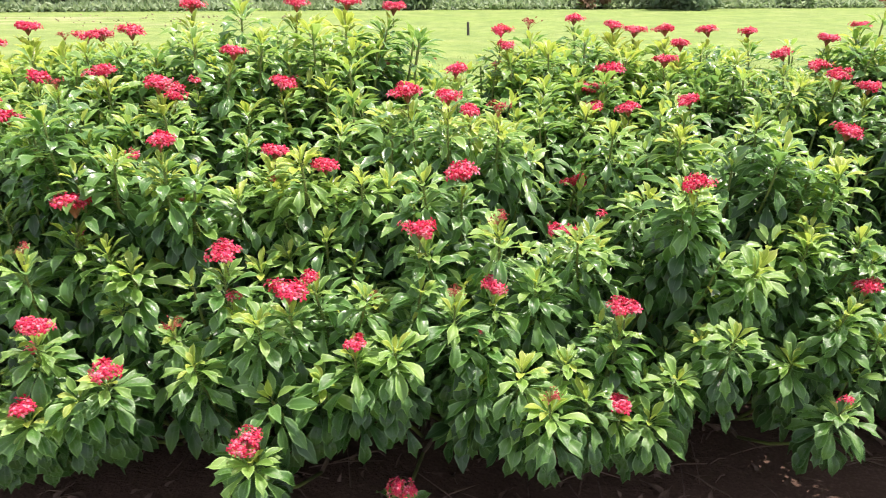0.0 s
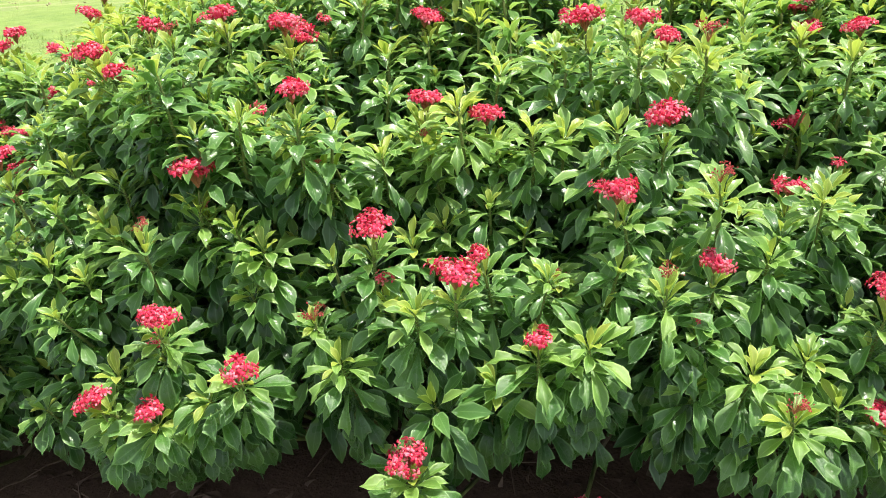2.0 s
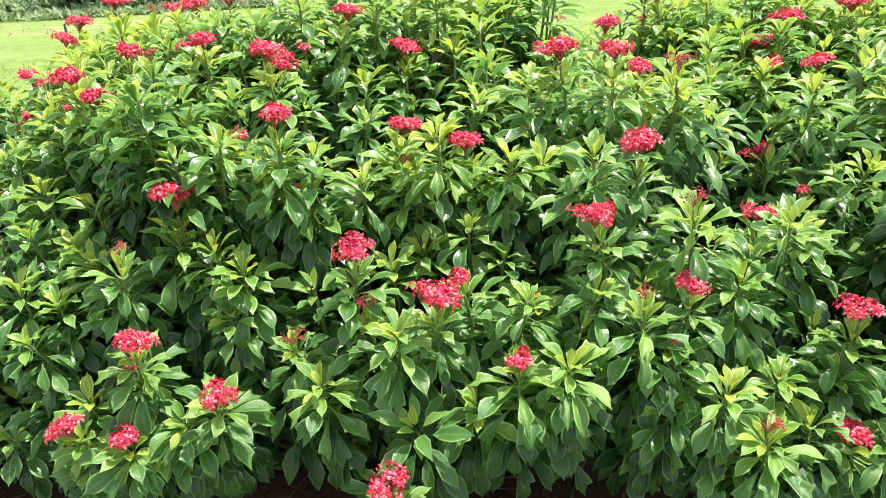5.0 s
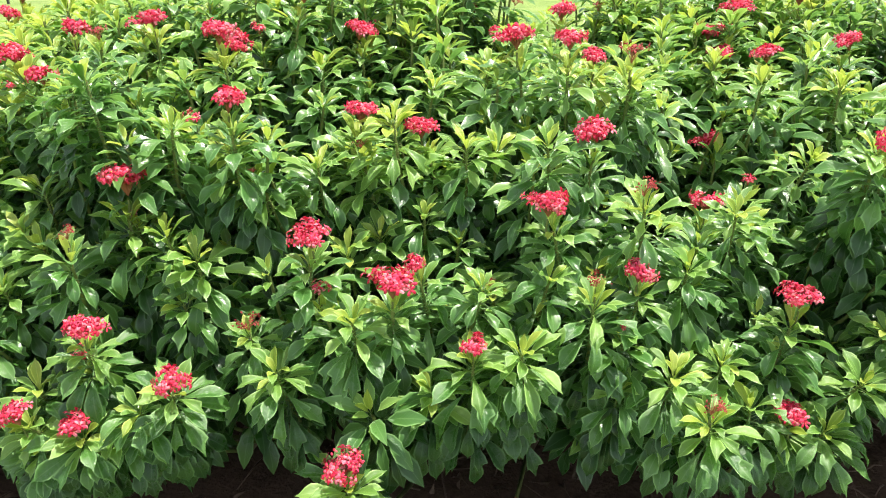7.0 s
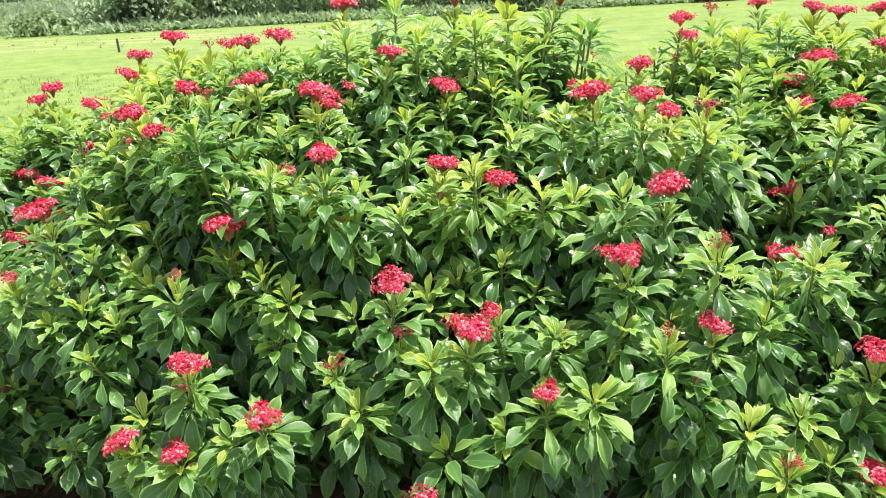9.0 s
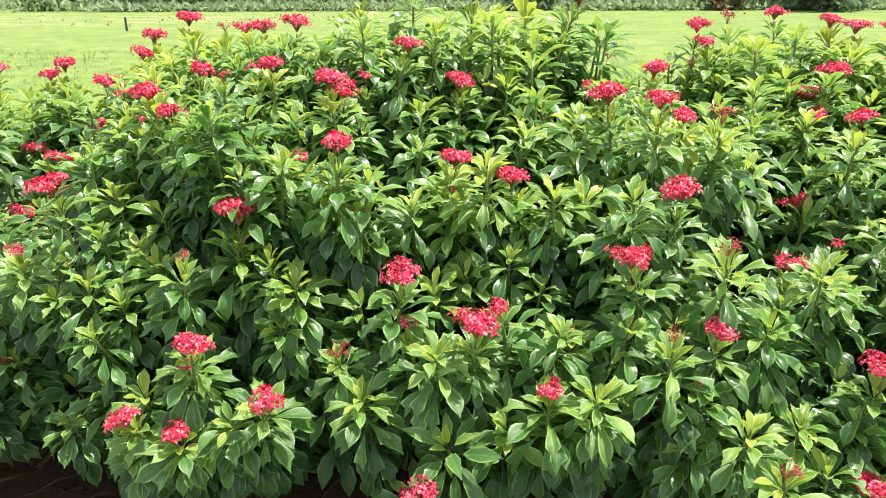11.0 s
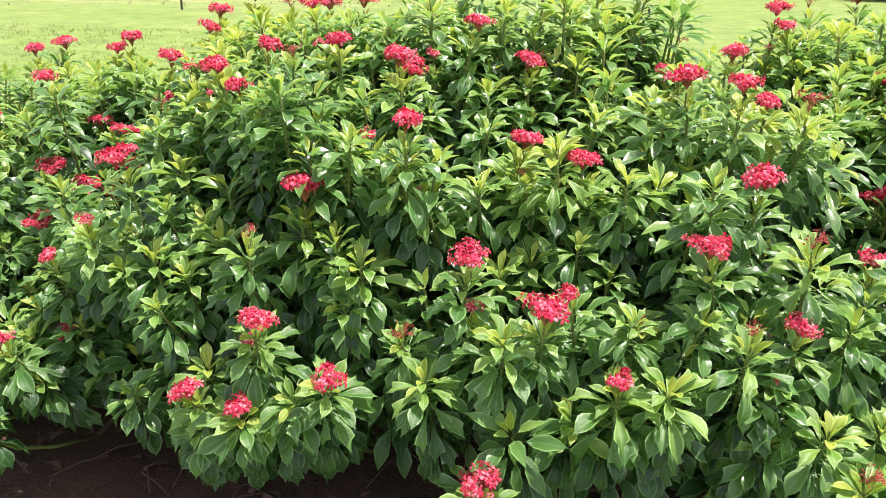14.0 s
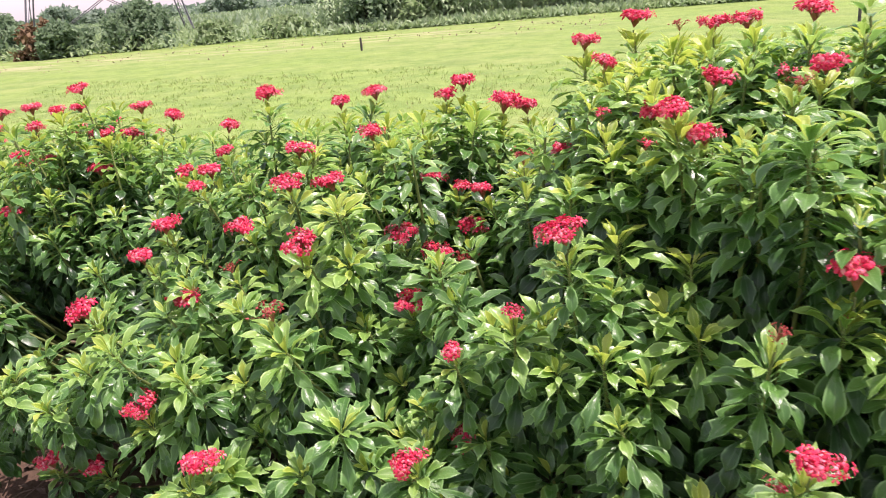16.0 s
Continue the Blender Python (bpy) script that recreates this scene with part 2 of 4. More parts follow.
def part(name, me, parent, label="", kind=""):
    """Links a mesh as one part under a thing or a part."""
    ob = new(name, me)
    ob.parent = parent
    return tagged(ob, label, kind=kind)


def frame_of(y_axis, z_hint):
    """A turn whose y runs along y_axis and whose z lies as near as can be to z_hint."""
    y = y_axis / np.linalg.norm(y_axis)
    x = np.cross(y, z_hint)
    if np.linalg.norm(x) < 1e-5:
        x = np.cross(y, (1.0, 0.0, 0.03))
    x /= np.linalg.norm(x)
    return np.stack([x, y, np.cross(x, y)], 1)


def tube(heap, points, radii, sides=5, slot=0):
    """A tapered round stem through the points."""
    points = np.asarray(points, float)
    ring = []
    for i, p in enumerate(points):
        d = points[min(i + 1, len(points) - 1)] - points[max(i - 1, 0)]
        t = frame_of(d, np.array((0.31, 0.17, 0.93)))
        a = np.linspace(0, 2 * np.pi, sides, endpoint=False)
        ring.append(p + radii[i] * (np.outer(np.cos(a), t[:, 0]) + np.outer(np.sin(a), t[:, 2])))
    faces = []
    for i in range(len(points) - 1):
        for k in range(sides):
            q = (k + 1) % sides
            faces.append((i * sides + k, i * sides + q, (i + 1) * sides + q, (i + 1) * sides + k))
    faces.append(tuple((len(points) - 1) * sides + k for k in range(sides)))
    heap.add(np.concatenate(ring), faces, slot=slot)


def bezier(a, b, c, n):
    t = np.linspace(0, 1, n)[:, None]
    return (1 - t) ** 2 * a + 2 * t * (1 - t) * b + t ** 2 * c


# ---------------------------------------------------------------- leaf and flower shapes
def leaf_shape(width, lobe, bend, fold, twist, petiole=0.32):
    """A leaf of unit length along +y with its upper side to +z: a thin stalk, then a blade that is widest past its middle,
    drawn out into a point, folded along the rib and bent down; lobe makes the two side points of the larger leaves."""
    st = np.array([0.0, 0.16, 0.36, 0.54, 0.66, 0.78, 0.9, 1.0])
    half = np.array([0.05, 0.34, 0.72, 1.0, 1.06, 0.80, 0.24, 0.0]) * width
    ahead = np.zeros(8)
    if lobe:
        half = np.array([0.03, 0.30, 0.60, 1.02, 1.06 + 0.26 * lobe, 0.70, 0.22, 0.0]) * width
        ahead[4] = 0.06 * lobe
        ahead[5] = -0.03
    blade = 1 - petiole
    ang = -bend * st
    dy = np.concatenate([[0], np.cumsum(np.diff(st) * np.cos((ang[1:] + ang[:-1]) / 2))]) * blade + petiole
    dz = np.concatenate([[0], np.cumsum(np.diff(st) * np.sin((ang[1:] + ang[:-1]) / 2))]) * blade
    verts, uvs = [], []
    for i in range(8):
        row = [0.0] if i == 7 else [-1, -0.5, 0, 0.5, 1]
        for u in row:
            x = u * half[i]
            lift = abs(u) * half[i] * 1.25 * fold * (1 - 0.35 * abs(u)) + 0.02 * np.sin(9 * st[i] + 3 * u) * abs(u)
            y = dy[i] + (ahead[i] if abs(u) == 1 else 0.4 * ahead[i] * abs(u)) + lift * np.sin(-ang[i])
            z = dz[i] + lift * np.cos(ang[i]) + twist * x * st[i]
            verts.append((x, y, z))
            uvs.append((0.5 + 0.5 * u, st[i]))
    faces = []
    for i in range(6):
        for k in range(4):
            a = i * 5 + k
            faces.append((a, a + 1, a + 6, a + 5))
    for k in range(4):
        faces.append((30 + k, 31 + k, 35))
    n = len(verts)
    for q, (sx, sz) in enumerate(((-1, 0), (1, 0), (0, -1.4))):
        verts += [(sx * 0.012, 0.0, sz * 0.012), (sx * 0.010, petiole + 0.02, sz * 0.010)]
        uvs += [(0.5, 0.0), (0.5, 0.02)]
    for q in range(3):
        r = (q + 1) % 3
        faces.append((n + 2 * q, n + 2 * r, n + 2 * r + 1, n + 2 * q + 1))
    return np.array(verts), faces, np.array(uvs)


LEAVES = {
    "young": [leaf_shape(0.13, 0, b, f, t, 0.12) for b, f, t in ((0.4, 0.5, 0.1), (0.7, 0.4, -0.15), (1.0, 0.45, 0.2), (0.2, 0.6, 0.0))],
    "fresh": [leaf_shape(w, l, b, f, t, 0.16) for w, l, b, f, t in (
        (0.125, 0, 0.6, 0.5, 0.1), (0.11, 0.7, 1.0, 0.45, -0.15), (0.135, 0, 0.8, 0.55, 0.2), (0.105, 0.9, 1.2, 0.5, 0.0))],
    "grown": [leaf_shape(w, l, b, f, t, 0.2) for w, l, b, f, t in (
        (0.135, 0, 0.9, 0.45, 0.1), (0.11, 0.8, 1.2, 0.5, -0.2), (0.14, 0, 0.6, 0.4, 0.2), (0.13, 0, 1.5, 0.45, 0.1), (0.115, 1.0, 0.9, 0.4, -0.1), (0.12, 0.5, 0.7, 0.5, 0.2))],
    "old": [leaf_shape(w, l, b, f, t, 0.26) for w, l, b, f, t in (
        (0.15, 0, 0.9, 0.3, 0.15), (0.135, 0.7, 0.7, 0.3, -0.1), (0.15, 0, 1.2, 0.35, -0.2), (0.14, 0, 1.0, 0.25, 0.2), (0.145, 0, 0.6, 0.35, 0.1))],
}


def plain_leaf(width, bend, fold):
    """The same leaf with fewer faces, for the inside of the shrubs."""
    st = np.array([0.30, 0.5, 0.72, 0.88, 1.0])
    half = np.array([0.04, 0.72, 1.0, 0.55, 0.0]) * width
    z = -bend * 0.55 * (st - 0.3) ** 2
    v = [(0, 0, 0)] + [(u * h, y, q + abs(u) * h * fold) for y, h, q in zip(st[:4], half, z) for u in (-1, 0, 1)] + [(0, 1.0, z[4])]
    uv = [(0.5, 0)] + [(0.5 + 0.5 * u, (y - 0.3) / 0.7) for y in st[:4] for u in (-1, 0, 1)] + [(0.5, 1)]
    f = [(0, 1, 2), (0, 2, 3)]
    for i in range(3):
        f += [(1 + 3 * i, 2 + 3 * i, 5 + 3 * i, 4 + 3 * i), (2 + 3 * i, 3 + 3 * i, 6 + 3 * i, 5 + 3 * i)]
    f += [(10, 11, 13), (11, 12, 13)]
    return np.array(v, float), f, np.array(uv, float)


INNER = {"young": [plain_leaf(0.13, 0.7, 0.45)], "fresh": [plain_leaf(0.14, 1.0, 0.45)], "grown": [plain_leaf(0.145, 1.0, 0.4), plain_leaf(0.14, 1.4, 0.4)],
         "old": [plain_leaf(0.16, 1.1, 0.3), plain_leaf(0.155, 1.4, 0.3)]}
LEAF_MESH = {}
for age, shapes in LEAVES.items():
    LEAF_MESH[age] = []
    for vs, fs, us in shapes:
        h = Heap()
        h.add(vs, fs, us)
        LEAF_MESH[age].append(h.mesh("leaf_" + age, [LEAF[age]]))


def floret(heap, centre, axis, size, slot=0):
    """One five-petalled flower that faces along axis, with a dot of stamens."""
    t = frame_of(np.cross(axis, (0.3, 0.5, 0.8)) + 1e-6, axis)
    x, y, z = t[:, 0], t[:, 1], t[:, 2]
    turn = rng.uniform(0, 6.28)
    for k in range(5):
        a = turn + k * 1.2566 + rng.uniform(-0.15, 0.15)
        d, e = np.cos(a) * x + np.sin(a) * y, -np.sin(a) * x + np.cos(a) * y
        s = size * rng.uniform(0.85, 1.1)
        lift = rng.uniform(-0.5, 0.6)
        v = np.array([centre + 0.08 * s * d - 0.12 * s * z,
                      centre + 0.55 * s * d + 0.25 * s * e + lift * 0.35 * s * z,
                      centre + 0.62 * s * d + (lift * 0.4 + 0.12) * s * z,
                      centre + 0.55 * s * d - 0.25 * s * e + lift * 0.35 * s * z,
                      centre + 0.98 * s * d + 0.17 * s * e + (lift * 0.2 - 0.1) * s * z,
                      centre + 0.98 * s * d - 0.17 * s * e + (lift * 0.2 - 0.1) * s * z])
        heap.add(v, [(0, 2, 1), (0, 3, 2), (1, 2, 4), (2, 3, 5), (2, 5, 4)], slot=slot)
    c = centre + 0.1 * size * z
    v = np.array([c + 0.1 * size * x, c - 0.06 * size * x, c + 0.06 * size * y, c - 0.06 * size * y, c + 0.22 * size * z])
    heap.add(v, [(0, 2, 4), (2, 1, 4), (1, 3, 4), (3, 0, 4)], slot=2)


def bud(heap, centre, axis, size, slot=0):
    t = frame_of(axis, np.array((0.2, 0.1, 0.95)))
    v = [centre]
    for h, r in ((0.35, 0.32), (0.8, 0.26)):
        for k in range(4):
            a = k * np.pi / 2
            v.append(centre + size * (h * t[:, 1] + r * (np.cos(a) * t[:, 0] + np.sin(a) * t[:, 2])))
    v.append(centre + size * 1.15 * t[:, 1])
    f = [(0, 2, 1), (0, 3, 2), (0, 4, 3), (0, 1, 4)]
    for k in range(4):
        q = (k + 1) % 4
        f += [(1 + k, 1 + q, 5 + q, 5 + k), (5 + k, 5 + q, 9)]
    heap.add(np.array(v), f, slot=slot)


def cluster_mesh(kind, n, small=0.30, large=0.46):
    """A domed head of flowers (unit radius) on thin branching stalks; its foot lies 1.5 below the dome's middle."""
    h = Heap()
    foot = np.array((0, 0, -1.6))
    tube(h, [foot, foot * 0.55], [0.055, 0.05], 5, slot=1)
    skew, lop, dome = rng.uniform(0.1, 0.5), rng.uniform(0, 6.28), rng.uniform(0.35, 0.65)
    # several loose sprays make up the head
    sprays = [(np.array((np.cos(lop + k * 1.35), np.sin(lop + k * 1.35), rng.uniform(-0.35, 0.3))) * rng.uniform(0.3, 0.78), rng.uniform(0.36, 0.6)) for k in range(5)]
    for i in range(n):
        a = i * 2.39996 + rng.uniform(-0.3, 0.3)
        e = np.sqrt((i + 0.5) / n) * 1.38
        d = np.array((np.sin(e) * np.cos(a), np.sin(e) * np.sin(a), dome * np.cos(e) + 0.02))
        p = d * (rng.uniform(0.68, 1.12) if i % 3 else rng.uniform(0.3, 0.8)) * (1 + skew * np.cos(a - lop))
        if n > 16:
            middle, wide = sprays[int(rng.integers(5))]
            p = middle + p * wide + rng.normal(0, 0.05, 3)
        tube(h, [foot * 0.45, 0.5 * (foot * 0.35 + p * 0.65), p * 0.93], [0.02, 0.015, 0.012], 3, slot=3)
        face = p + np.array((0, 0, 0.35)) + rng.uniform(-0.5, 0.5, 3)
        face /= np.linalg.norm(face)
        if kind == "bloom" and rng.random() < 0.88:
            floret(h, p, face, rng.uniform(small, large))
        elif kind == "spent" and rng.random() < 0.4:
            floret(h, p, face, rng.uniform(0.2, 0.3))
        else:
            bud(h, p, face, rng.uniform(0.14, 0.22))
    return h.mesh(kind + "_cluster", [PETAL if kind == "bloom" else PETAL_SPENT, STALK, STAMEN, PEDICEL], smooth=False)


CLUSTER = {"bloom": [cluster_mesh("bloom", n) for n in (36, 42, 46, 32, 38, 28, 40, 34)], "spent": [cluster_mesh("spent", n) for n in (20, 26, 16)]}
SMALL = [cluster_mesh("bloom", n) for n in (9, 12, 14)]
BIG = [cluster_mesh("bloom", n, 0.22, 0.34) for n in (62, 70, 76, 66)]


# ---------------------------------------------------------------- ground
def sheet(name, x0, x1, y0, y1, nx, ny, z, relief, scale, material, label):
    h = Heap()
    xs, ys = np.linspace(x0, x1, nx), np.linspace(y0, y1, ny)

    def sunk(x, y):
        """Near its margin a small sheet dips unevenly under the ground, which gives it a ragged outline."""
        rim = min(x - x0, x1 - x, y - y0, y1 - y) / 0.3
        return 0.07 * max(0.0, 1.0 - rim + 0.8 * noise.noise(Vector((x * 2.3, y * 2.3, 3.0)))) if nx > 2 else 0.0

    v = np.array([(x, y, z + relief * noise.noise(Vector((x * scale, y * scale, 0.5))) - sunk(x, y)) for y in ys for x in xs])
    f = [(j * nx + i, j * nx + i + 1, (j + 1) * nx + i + 1, (j + 1) * nx + i) for j in range(ny - 1) for i in range(nx - 1)]
    h.add(v, f)
    return tagged(new(name, h.mesh(name, [material])), label, name.replace("_", " "), kind="structure")


ground = sheet("ground", -1500, 1500, -1500, 1500, 2, 2, 0.0, 0.0, 1, MEADOW, "flat sunlit meadow of short pale green grass")
bed = sheet("soil_bed", -5.9, 3.0, 1.15, 3.95, 150, 56, 0.03, 0.022, 3.1, SOIL, "bare dark brown soil strip under the shrubs")


# ---------------------------------------------------------------- flowering shrubs
SHRUBS = []


def plant(x, y, blooms=(), spent=()):
    """One shrub: where it is rooted and where its flower heads (x, y, z, radius) stand."""
    SHRUBS.append(dict(root=(x, y), blooms=list(blooms), spent=list(spent), tips=[]))
    return SHRUBS[-1]["tips"]


tips = plant(-3.5, 2.6,
             [(-3.89, 2.6, 1.22, 0.04), (-4.45, 2.9, 1.18, 0.057), (-3.84, 3, 1.16, 0.057), (-4.04, 2.6, 1.15, 0.046), (-3.55, 2.9, 1.14, 0.057), (-3.64, 2.61, 1.12, 0.036), (-3.35, 2.62, 1.12, 0.03), (-3.24, 2.89, 1.09, 0.057), (-3.71, 2.8, 1.08, 0.057), (-4.19, 2.6, 1.02, 0.057), (-4.01, 2.6, 1, 0.057), (-3.72, 2.6, 0.97, 0.057), (-4.07, 2.4, 0.82, 0.057), (-4.38, 2.35, 0.7, 0.057), (-3.15, 1.69, 0.27, 0.057)],
             [])
tips += [(-3.19, 2.5, 0.93), (-4.26, 2.5, 0.9), (-3.8, 2.4, 0.89), (-3.45, 2.4, 0.83), (-4.64, 2.5, 0.8), (-3.97, 2.3, 0.77), (-3.72, 2.3, 0.76), (-3.31, 2.15, 0.7), (-4.07, 2.3, 0.68), (-4.46, 2.3, 0.58), (-3.14, 1.95, 0.47), (-3.52, 2, 0.41), (-3.23, 1.66, 0.5), (-3.25, 1.72, 0.52), (-3.5, 1.7, 0.44), (-3.38, 1.6, 0.34), (-3.9, 2.0, 0.62)]
tips = plant(-2.75, 2.55,
             [(-2.87, 2.7, 1.25, 0.057), (-2.57, 2.98, 1.2, 0.057), (-2.75, 3, 1.16, 0.057), (-2.92, 2.48, 1.08, 0.04), (-2.48, 2.24, 1.04, 0.057), (-2.92, 2.39, 1.03, 0.057), (-2.84, 2.23, 1.02, 0.036), (-3.08, 2.43, 1.02, 0.046), (-2.6, 2.13, 0.93, 0.057), (-2.9, 2.12, 0.92, 0.056), (-2.92, 2.02, 0.85, 0.055), (-2.6, 2.48, 1.09, 0.057), (-3.0, 1.83, 0.74, 0.06), (-2.67, 1.92, 0.77, 0.057), (-2.63, 1.65, 0.58, 0.056), (-2.99, 1.72, 0.27, 0.057)],
             [(-2.57, 2.02, 0.84, 0.035)])
tips += [(-2.91, 2.7, 1.06), (-2.56, 2.5, 1.05), (-2.77, 2.4, 0.97), (-2.57, 2.22, 0.89), (-2.64, 1.93, 0.79), (-2.51, 1.71, 0.63), (-2.76, 1.95, 0.61), (-2.68, 1.82, 0.54), (-2.75, 1.8, 0.4), (-3.1, 1.74, 0.39), (-2.7, 1.66, 0.72), (-3.02, 1.65, 0.49), (-2.36, 1.64, 0.42), (-2.6, 1.78, 0.64), (-2.9, 1.72, 0.6), (-2.5, 1.58, 0.36)]
tips = plant(-2.2, 2.55,
             [(-2.12, 2.8, 1.25, 0.057), (-2.19, 2.8, 1.21, 0.046), (-2.41, 2.65, 1.11, 0.057), (-2.39, 2.33, 1.02, 0.057), (-2.21, 1.89, 0.98, 0.057), (-2.18, 2.64, 0.96, 0.057), (-2.03, 2.53, 0.96, 0.036), (-2.14, 2.31, 0.87, 0.057), (-1.99, 2.5, 0.84, 0.057), (-2.05, 2.35, 0.8, 0.057), (-2, 2.05, 0.77, 0.057), (-2.35, 1.55, 0.53, 0.057)],
             [(-2.28, 1.82, 0.82, 0.057), (-1.98, 2.38, 0.78, 0.057)])
tips += [(-2.05, 2.71, 1.12), (-2.43, 2.8, 1.09), (-2.22, 2.7, 1.05), (-2, 2.84, 1.04), (-2.33, 2.63, 1.04), (-2.17, 2.02, 1.02), (-2.34, 2.45, 0.97), (-2.27, 2.63, 0.92), (-2.14, 2, 0.88), (-2.23, 2.37, 0.77), (-2.47, 1.92, 0.75), (-2.2, 1.76, 0.74), (-2.12, 2.01, 0.69), (-2, 1.66, 0.61), (-2.29, 1.8, 0.56), (-2.44, 1.85, 0.56), (-2.02, 2, 0.54), (-2.32, 1.64, 0.42), (-2.36, 1.52, 0.46), (-2.18, 1.52, 0.38), (-2.0, 1.54, 0.4), (-2.1, 1.62, 0.5)]
tips = plant(-1.7, 2.5,
             [(-1.52, 2.68, 1.43, 0.05), (-1.67, 2.7, 1.37, 0.05), (-1.54, 2.41, 1.34, 0.04), (-1.51, 2.21, 1.24, 0.03), (-1.93, 2.9, 1.15, 0.055), (-2.0, 2.88, 1.17, 0.075), (-1.64, 2.32, 1.13, 0.036), (-1.51, 1.84, 1.07, 0.056), (-1.95, 2.5, 0.96, 0.05), (-1.61, 1.8, 0.9, 0.03), (-1.78, 1.83, 0.77, 0.035), (-1.82, 1.63, 0.59, 0.05), (-1.77, 1.83, 0.54, 0.05)],
             [(-1.81, 2.49, 1.07, 0.05)])
tips += [(-1.56, 2.3, 1.23), (-1.56, 2.1, 1.06), (-1.57, 2.21, 1.05), (-1.72, 2.24, 1.01), (-1.91, 2.07, 0.86), (-1.57, 1.89, 0.83), (-1.7, 1.89, 0.8), (-1.52, 1.8, 0.76), (-1.88, 1.86, 0.57), (-1.71, 1.83, 0.53), (-1.84, 1.78, 0.52), (-1.91, 1.95, 0.5), (-1.93, 1.83, 0.49), (-1.78, 1.72, 0.42), (-1.67, 1.85, 0.41), (-1.85, 1.52, 0.42), (-1.95, 1.68, 0.5)]
tips = plant(-1.25, 2.5,
             [(-1.06, 2.5, 1.43, 0.05), (-1.22, 2.61, 1.41, 0.05), (-1.31, 2.68, 1.4, 0.05), (-1.04, 2.22, 1.34, 0.044), (-1.26, 2.22, 1.32, 0.046), (-1.12, 2.27, 1.32, 0.03), (-1.32, 2.04, 1.28, 0.042), (-1.39, 2.18, 1.25, 0.04), (-1.26, 2.04, 1.23, 0.046), (-1.39, 2.11, 1.19, 0.026), (-1.03, 1.6, 0.78, 0.05), (-1.08, 1.65, 0.68, 0.028), (-1.19, 1.54, 0.6, 0.048), (-1.06, 1.53, 0.58, 0.042)],
             [(-1.4, 2.7, 1.4, 0.03), (-1.09, 2.02, 1.33, 0.034), (-1.1, 1.73, 0.94, 0.028)])
tips += [(-1.19, 2.42, 1.36), (-1.07, 2.4, 1.36), (-1.38, 2.43, 1.34), (-1.3, 2.48, 1.34), (-1.47, 2.45, 1.31), (-1.2, 2.35, 1.3), (-1.39, 2.2, 1.27), (-1.47, 2.31, 1.27), (-1.07, 1.89, 1.24), (-1.15, 1.94, 1.2), (-1.47, 2.13, 1.14), (-1.43, 1.99, 0.99), (-1.27, 1.95, 0.97), (-1.42, 1.88, 0.91), (-1.31, 1.9, 0.87), (-1.24, 1.85, 0.85), (-1.42, 1.8, 0.8), (-1.33, 1.8, 0.76), (-1.37, 1.72, 0.7), (-1.2, 1.65, 0.58), (-1.19, 1.59, 0.46), (-1.47, 1.7, 0.44)]
tips = plant(-0.8, 2.5,
             [(-0.85, 2.5, 1.52, 0.05), (-0.66, 2.29, 1.39, 0.048), (-0.83, 2.09, 1.32, 0.058), (-0.78, 2.27, 1.3, 0.025), (-0.81, 2.16, 1.28, 0.05), (-0.73, 1.82, 1.21, 0.05), (-0.86, 1.95, 1.14, 0.026), (-0.98, 1.81, 1.04, 0.066), (-0.72, 1.89, 1.03, 0.014), (-0.99, 1.83, 0.95, 0.022), (-0.83, 1.55, 0.69, 0.045)],
             [(-0.7, 1.66, 0.76, 0.035)])
tips += [(-0.7, 2.55, 1.48), (-0.61, 2.45, 1.4), (-0.82, 2.4, 1.39), (-0.96, 2.42, 1.36), (-0.89, 1.88, 1.13), (-0.77, 1.9, 1.08), (-0.9, 1.78, 0.91), (-0.82, 1.74, 0.87), (-0.86, 1.72, 0.77), (-0.63, 1.6, 0.67), (-0.94, 1.59, 0.57), (-1.01, 1.6, 0.5), (-0.6, 2.15, 1.12), (-0.62, 2.25, 1.2)]
tips = plant(-0.38, 2.5,
             [(-0.36, 2.7, 1.52, 0.05), (-0.52, 2.6, 1.52, 0.05), (-0.2, 2.75, 1.5, 0.05), (-0.22, 2.74, 1.3, 0.028), (-0.52, 2.32, 1.29, 0.05), (-0.52, 2.43, 1.28, 0.04), (-0.48, 2.01, 1.14, 0.05), (-0.34, 2.01, 1.1, 0.05), (-0.55, 1.69, 0.95, 0.052), (-0.33, 1.68, 0.89, 0.034), (-0.37, 1.61, 0.88, 0.058), (-0.54, 1.68, 0.83, 0.03), (-0.21, 1.59, 0.75, 0.034), (-0.47, 1.46, 0.54, 0.052), (-0.49, 1.54, 0.48, 0.05)],
             [(-0.48, 1.97, 1.07, 0.02), (-0.17, 1.73, 0.82, 0.02)])
tips += [(-0.45, 2.5, 1.43), (-0.34, 2.78, 1.37), (-0.33, 2.6, 1.35), (-0.53, 2.46, 1.33), (-0.39, 2.4, 1.26), (-0.29, 2.46, 1.19), (-0.18, 2.3, 1.18), (-0.32, 2.21, 1.15), (-0.4, 1.97, 1.12), (-0.23, 1.97, 1.06), (-0.58, 1.94, 1.02), (-0.54, 2.05, 1), (-0.19, 1.68, 0.83), (-0.46, 1.62, 0.78), (-0.3, 1.63, 0.6), (-0.44, 1.92, 0.85), (-0.33, 1.92, 0.9), (-0.25, 1.9, 0.84), (-0.51, 1.86, 0.83), (-0.5, 2.1, 1.02)]
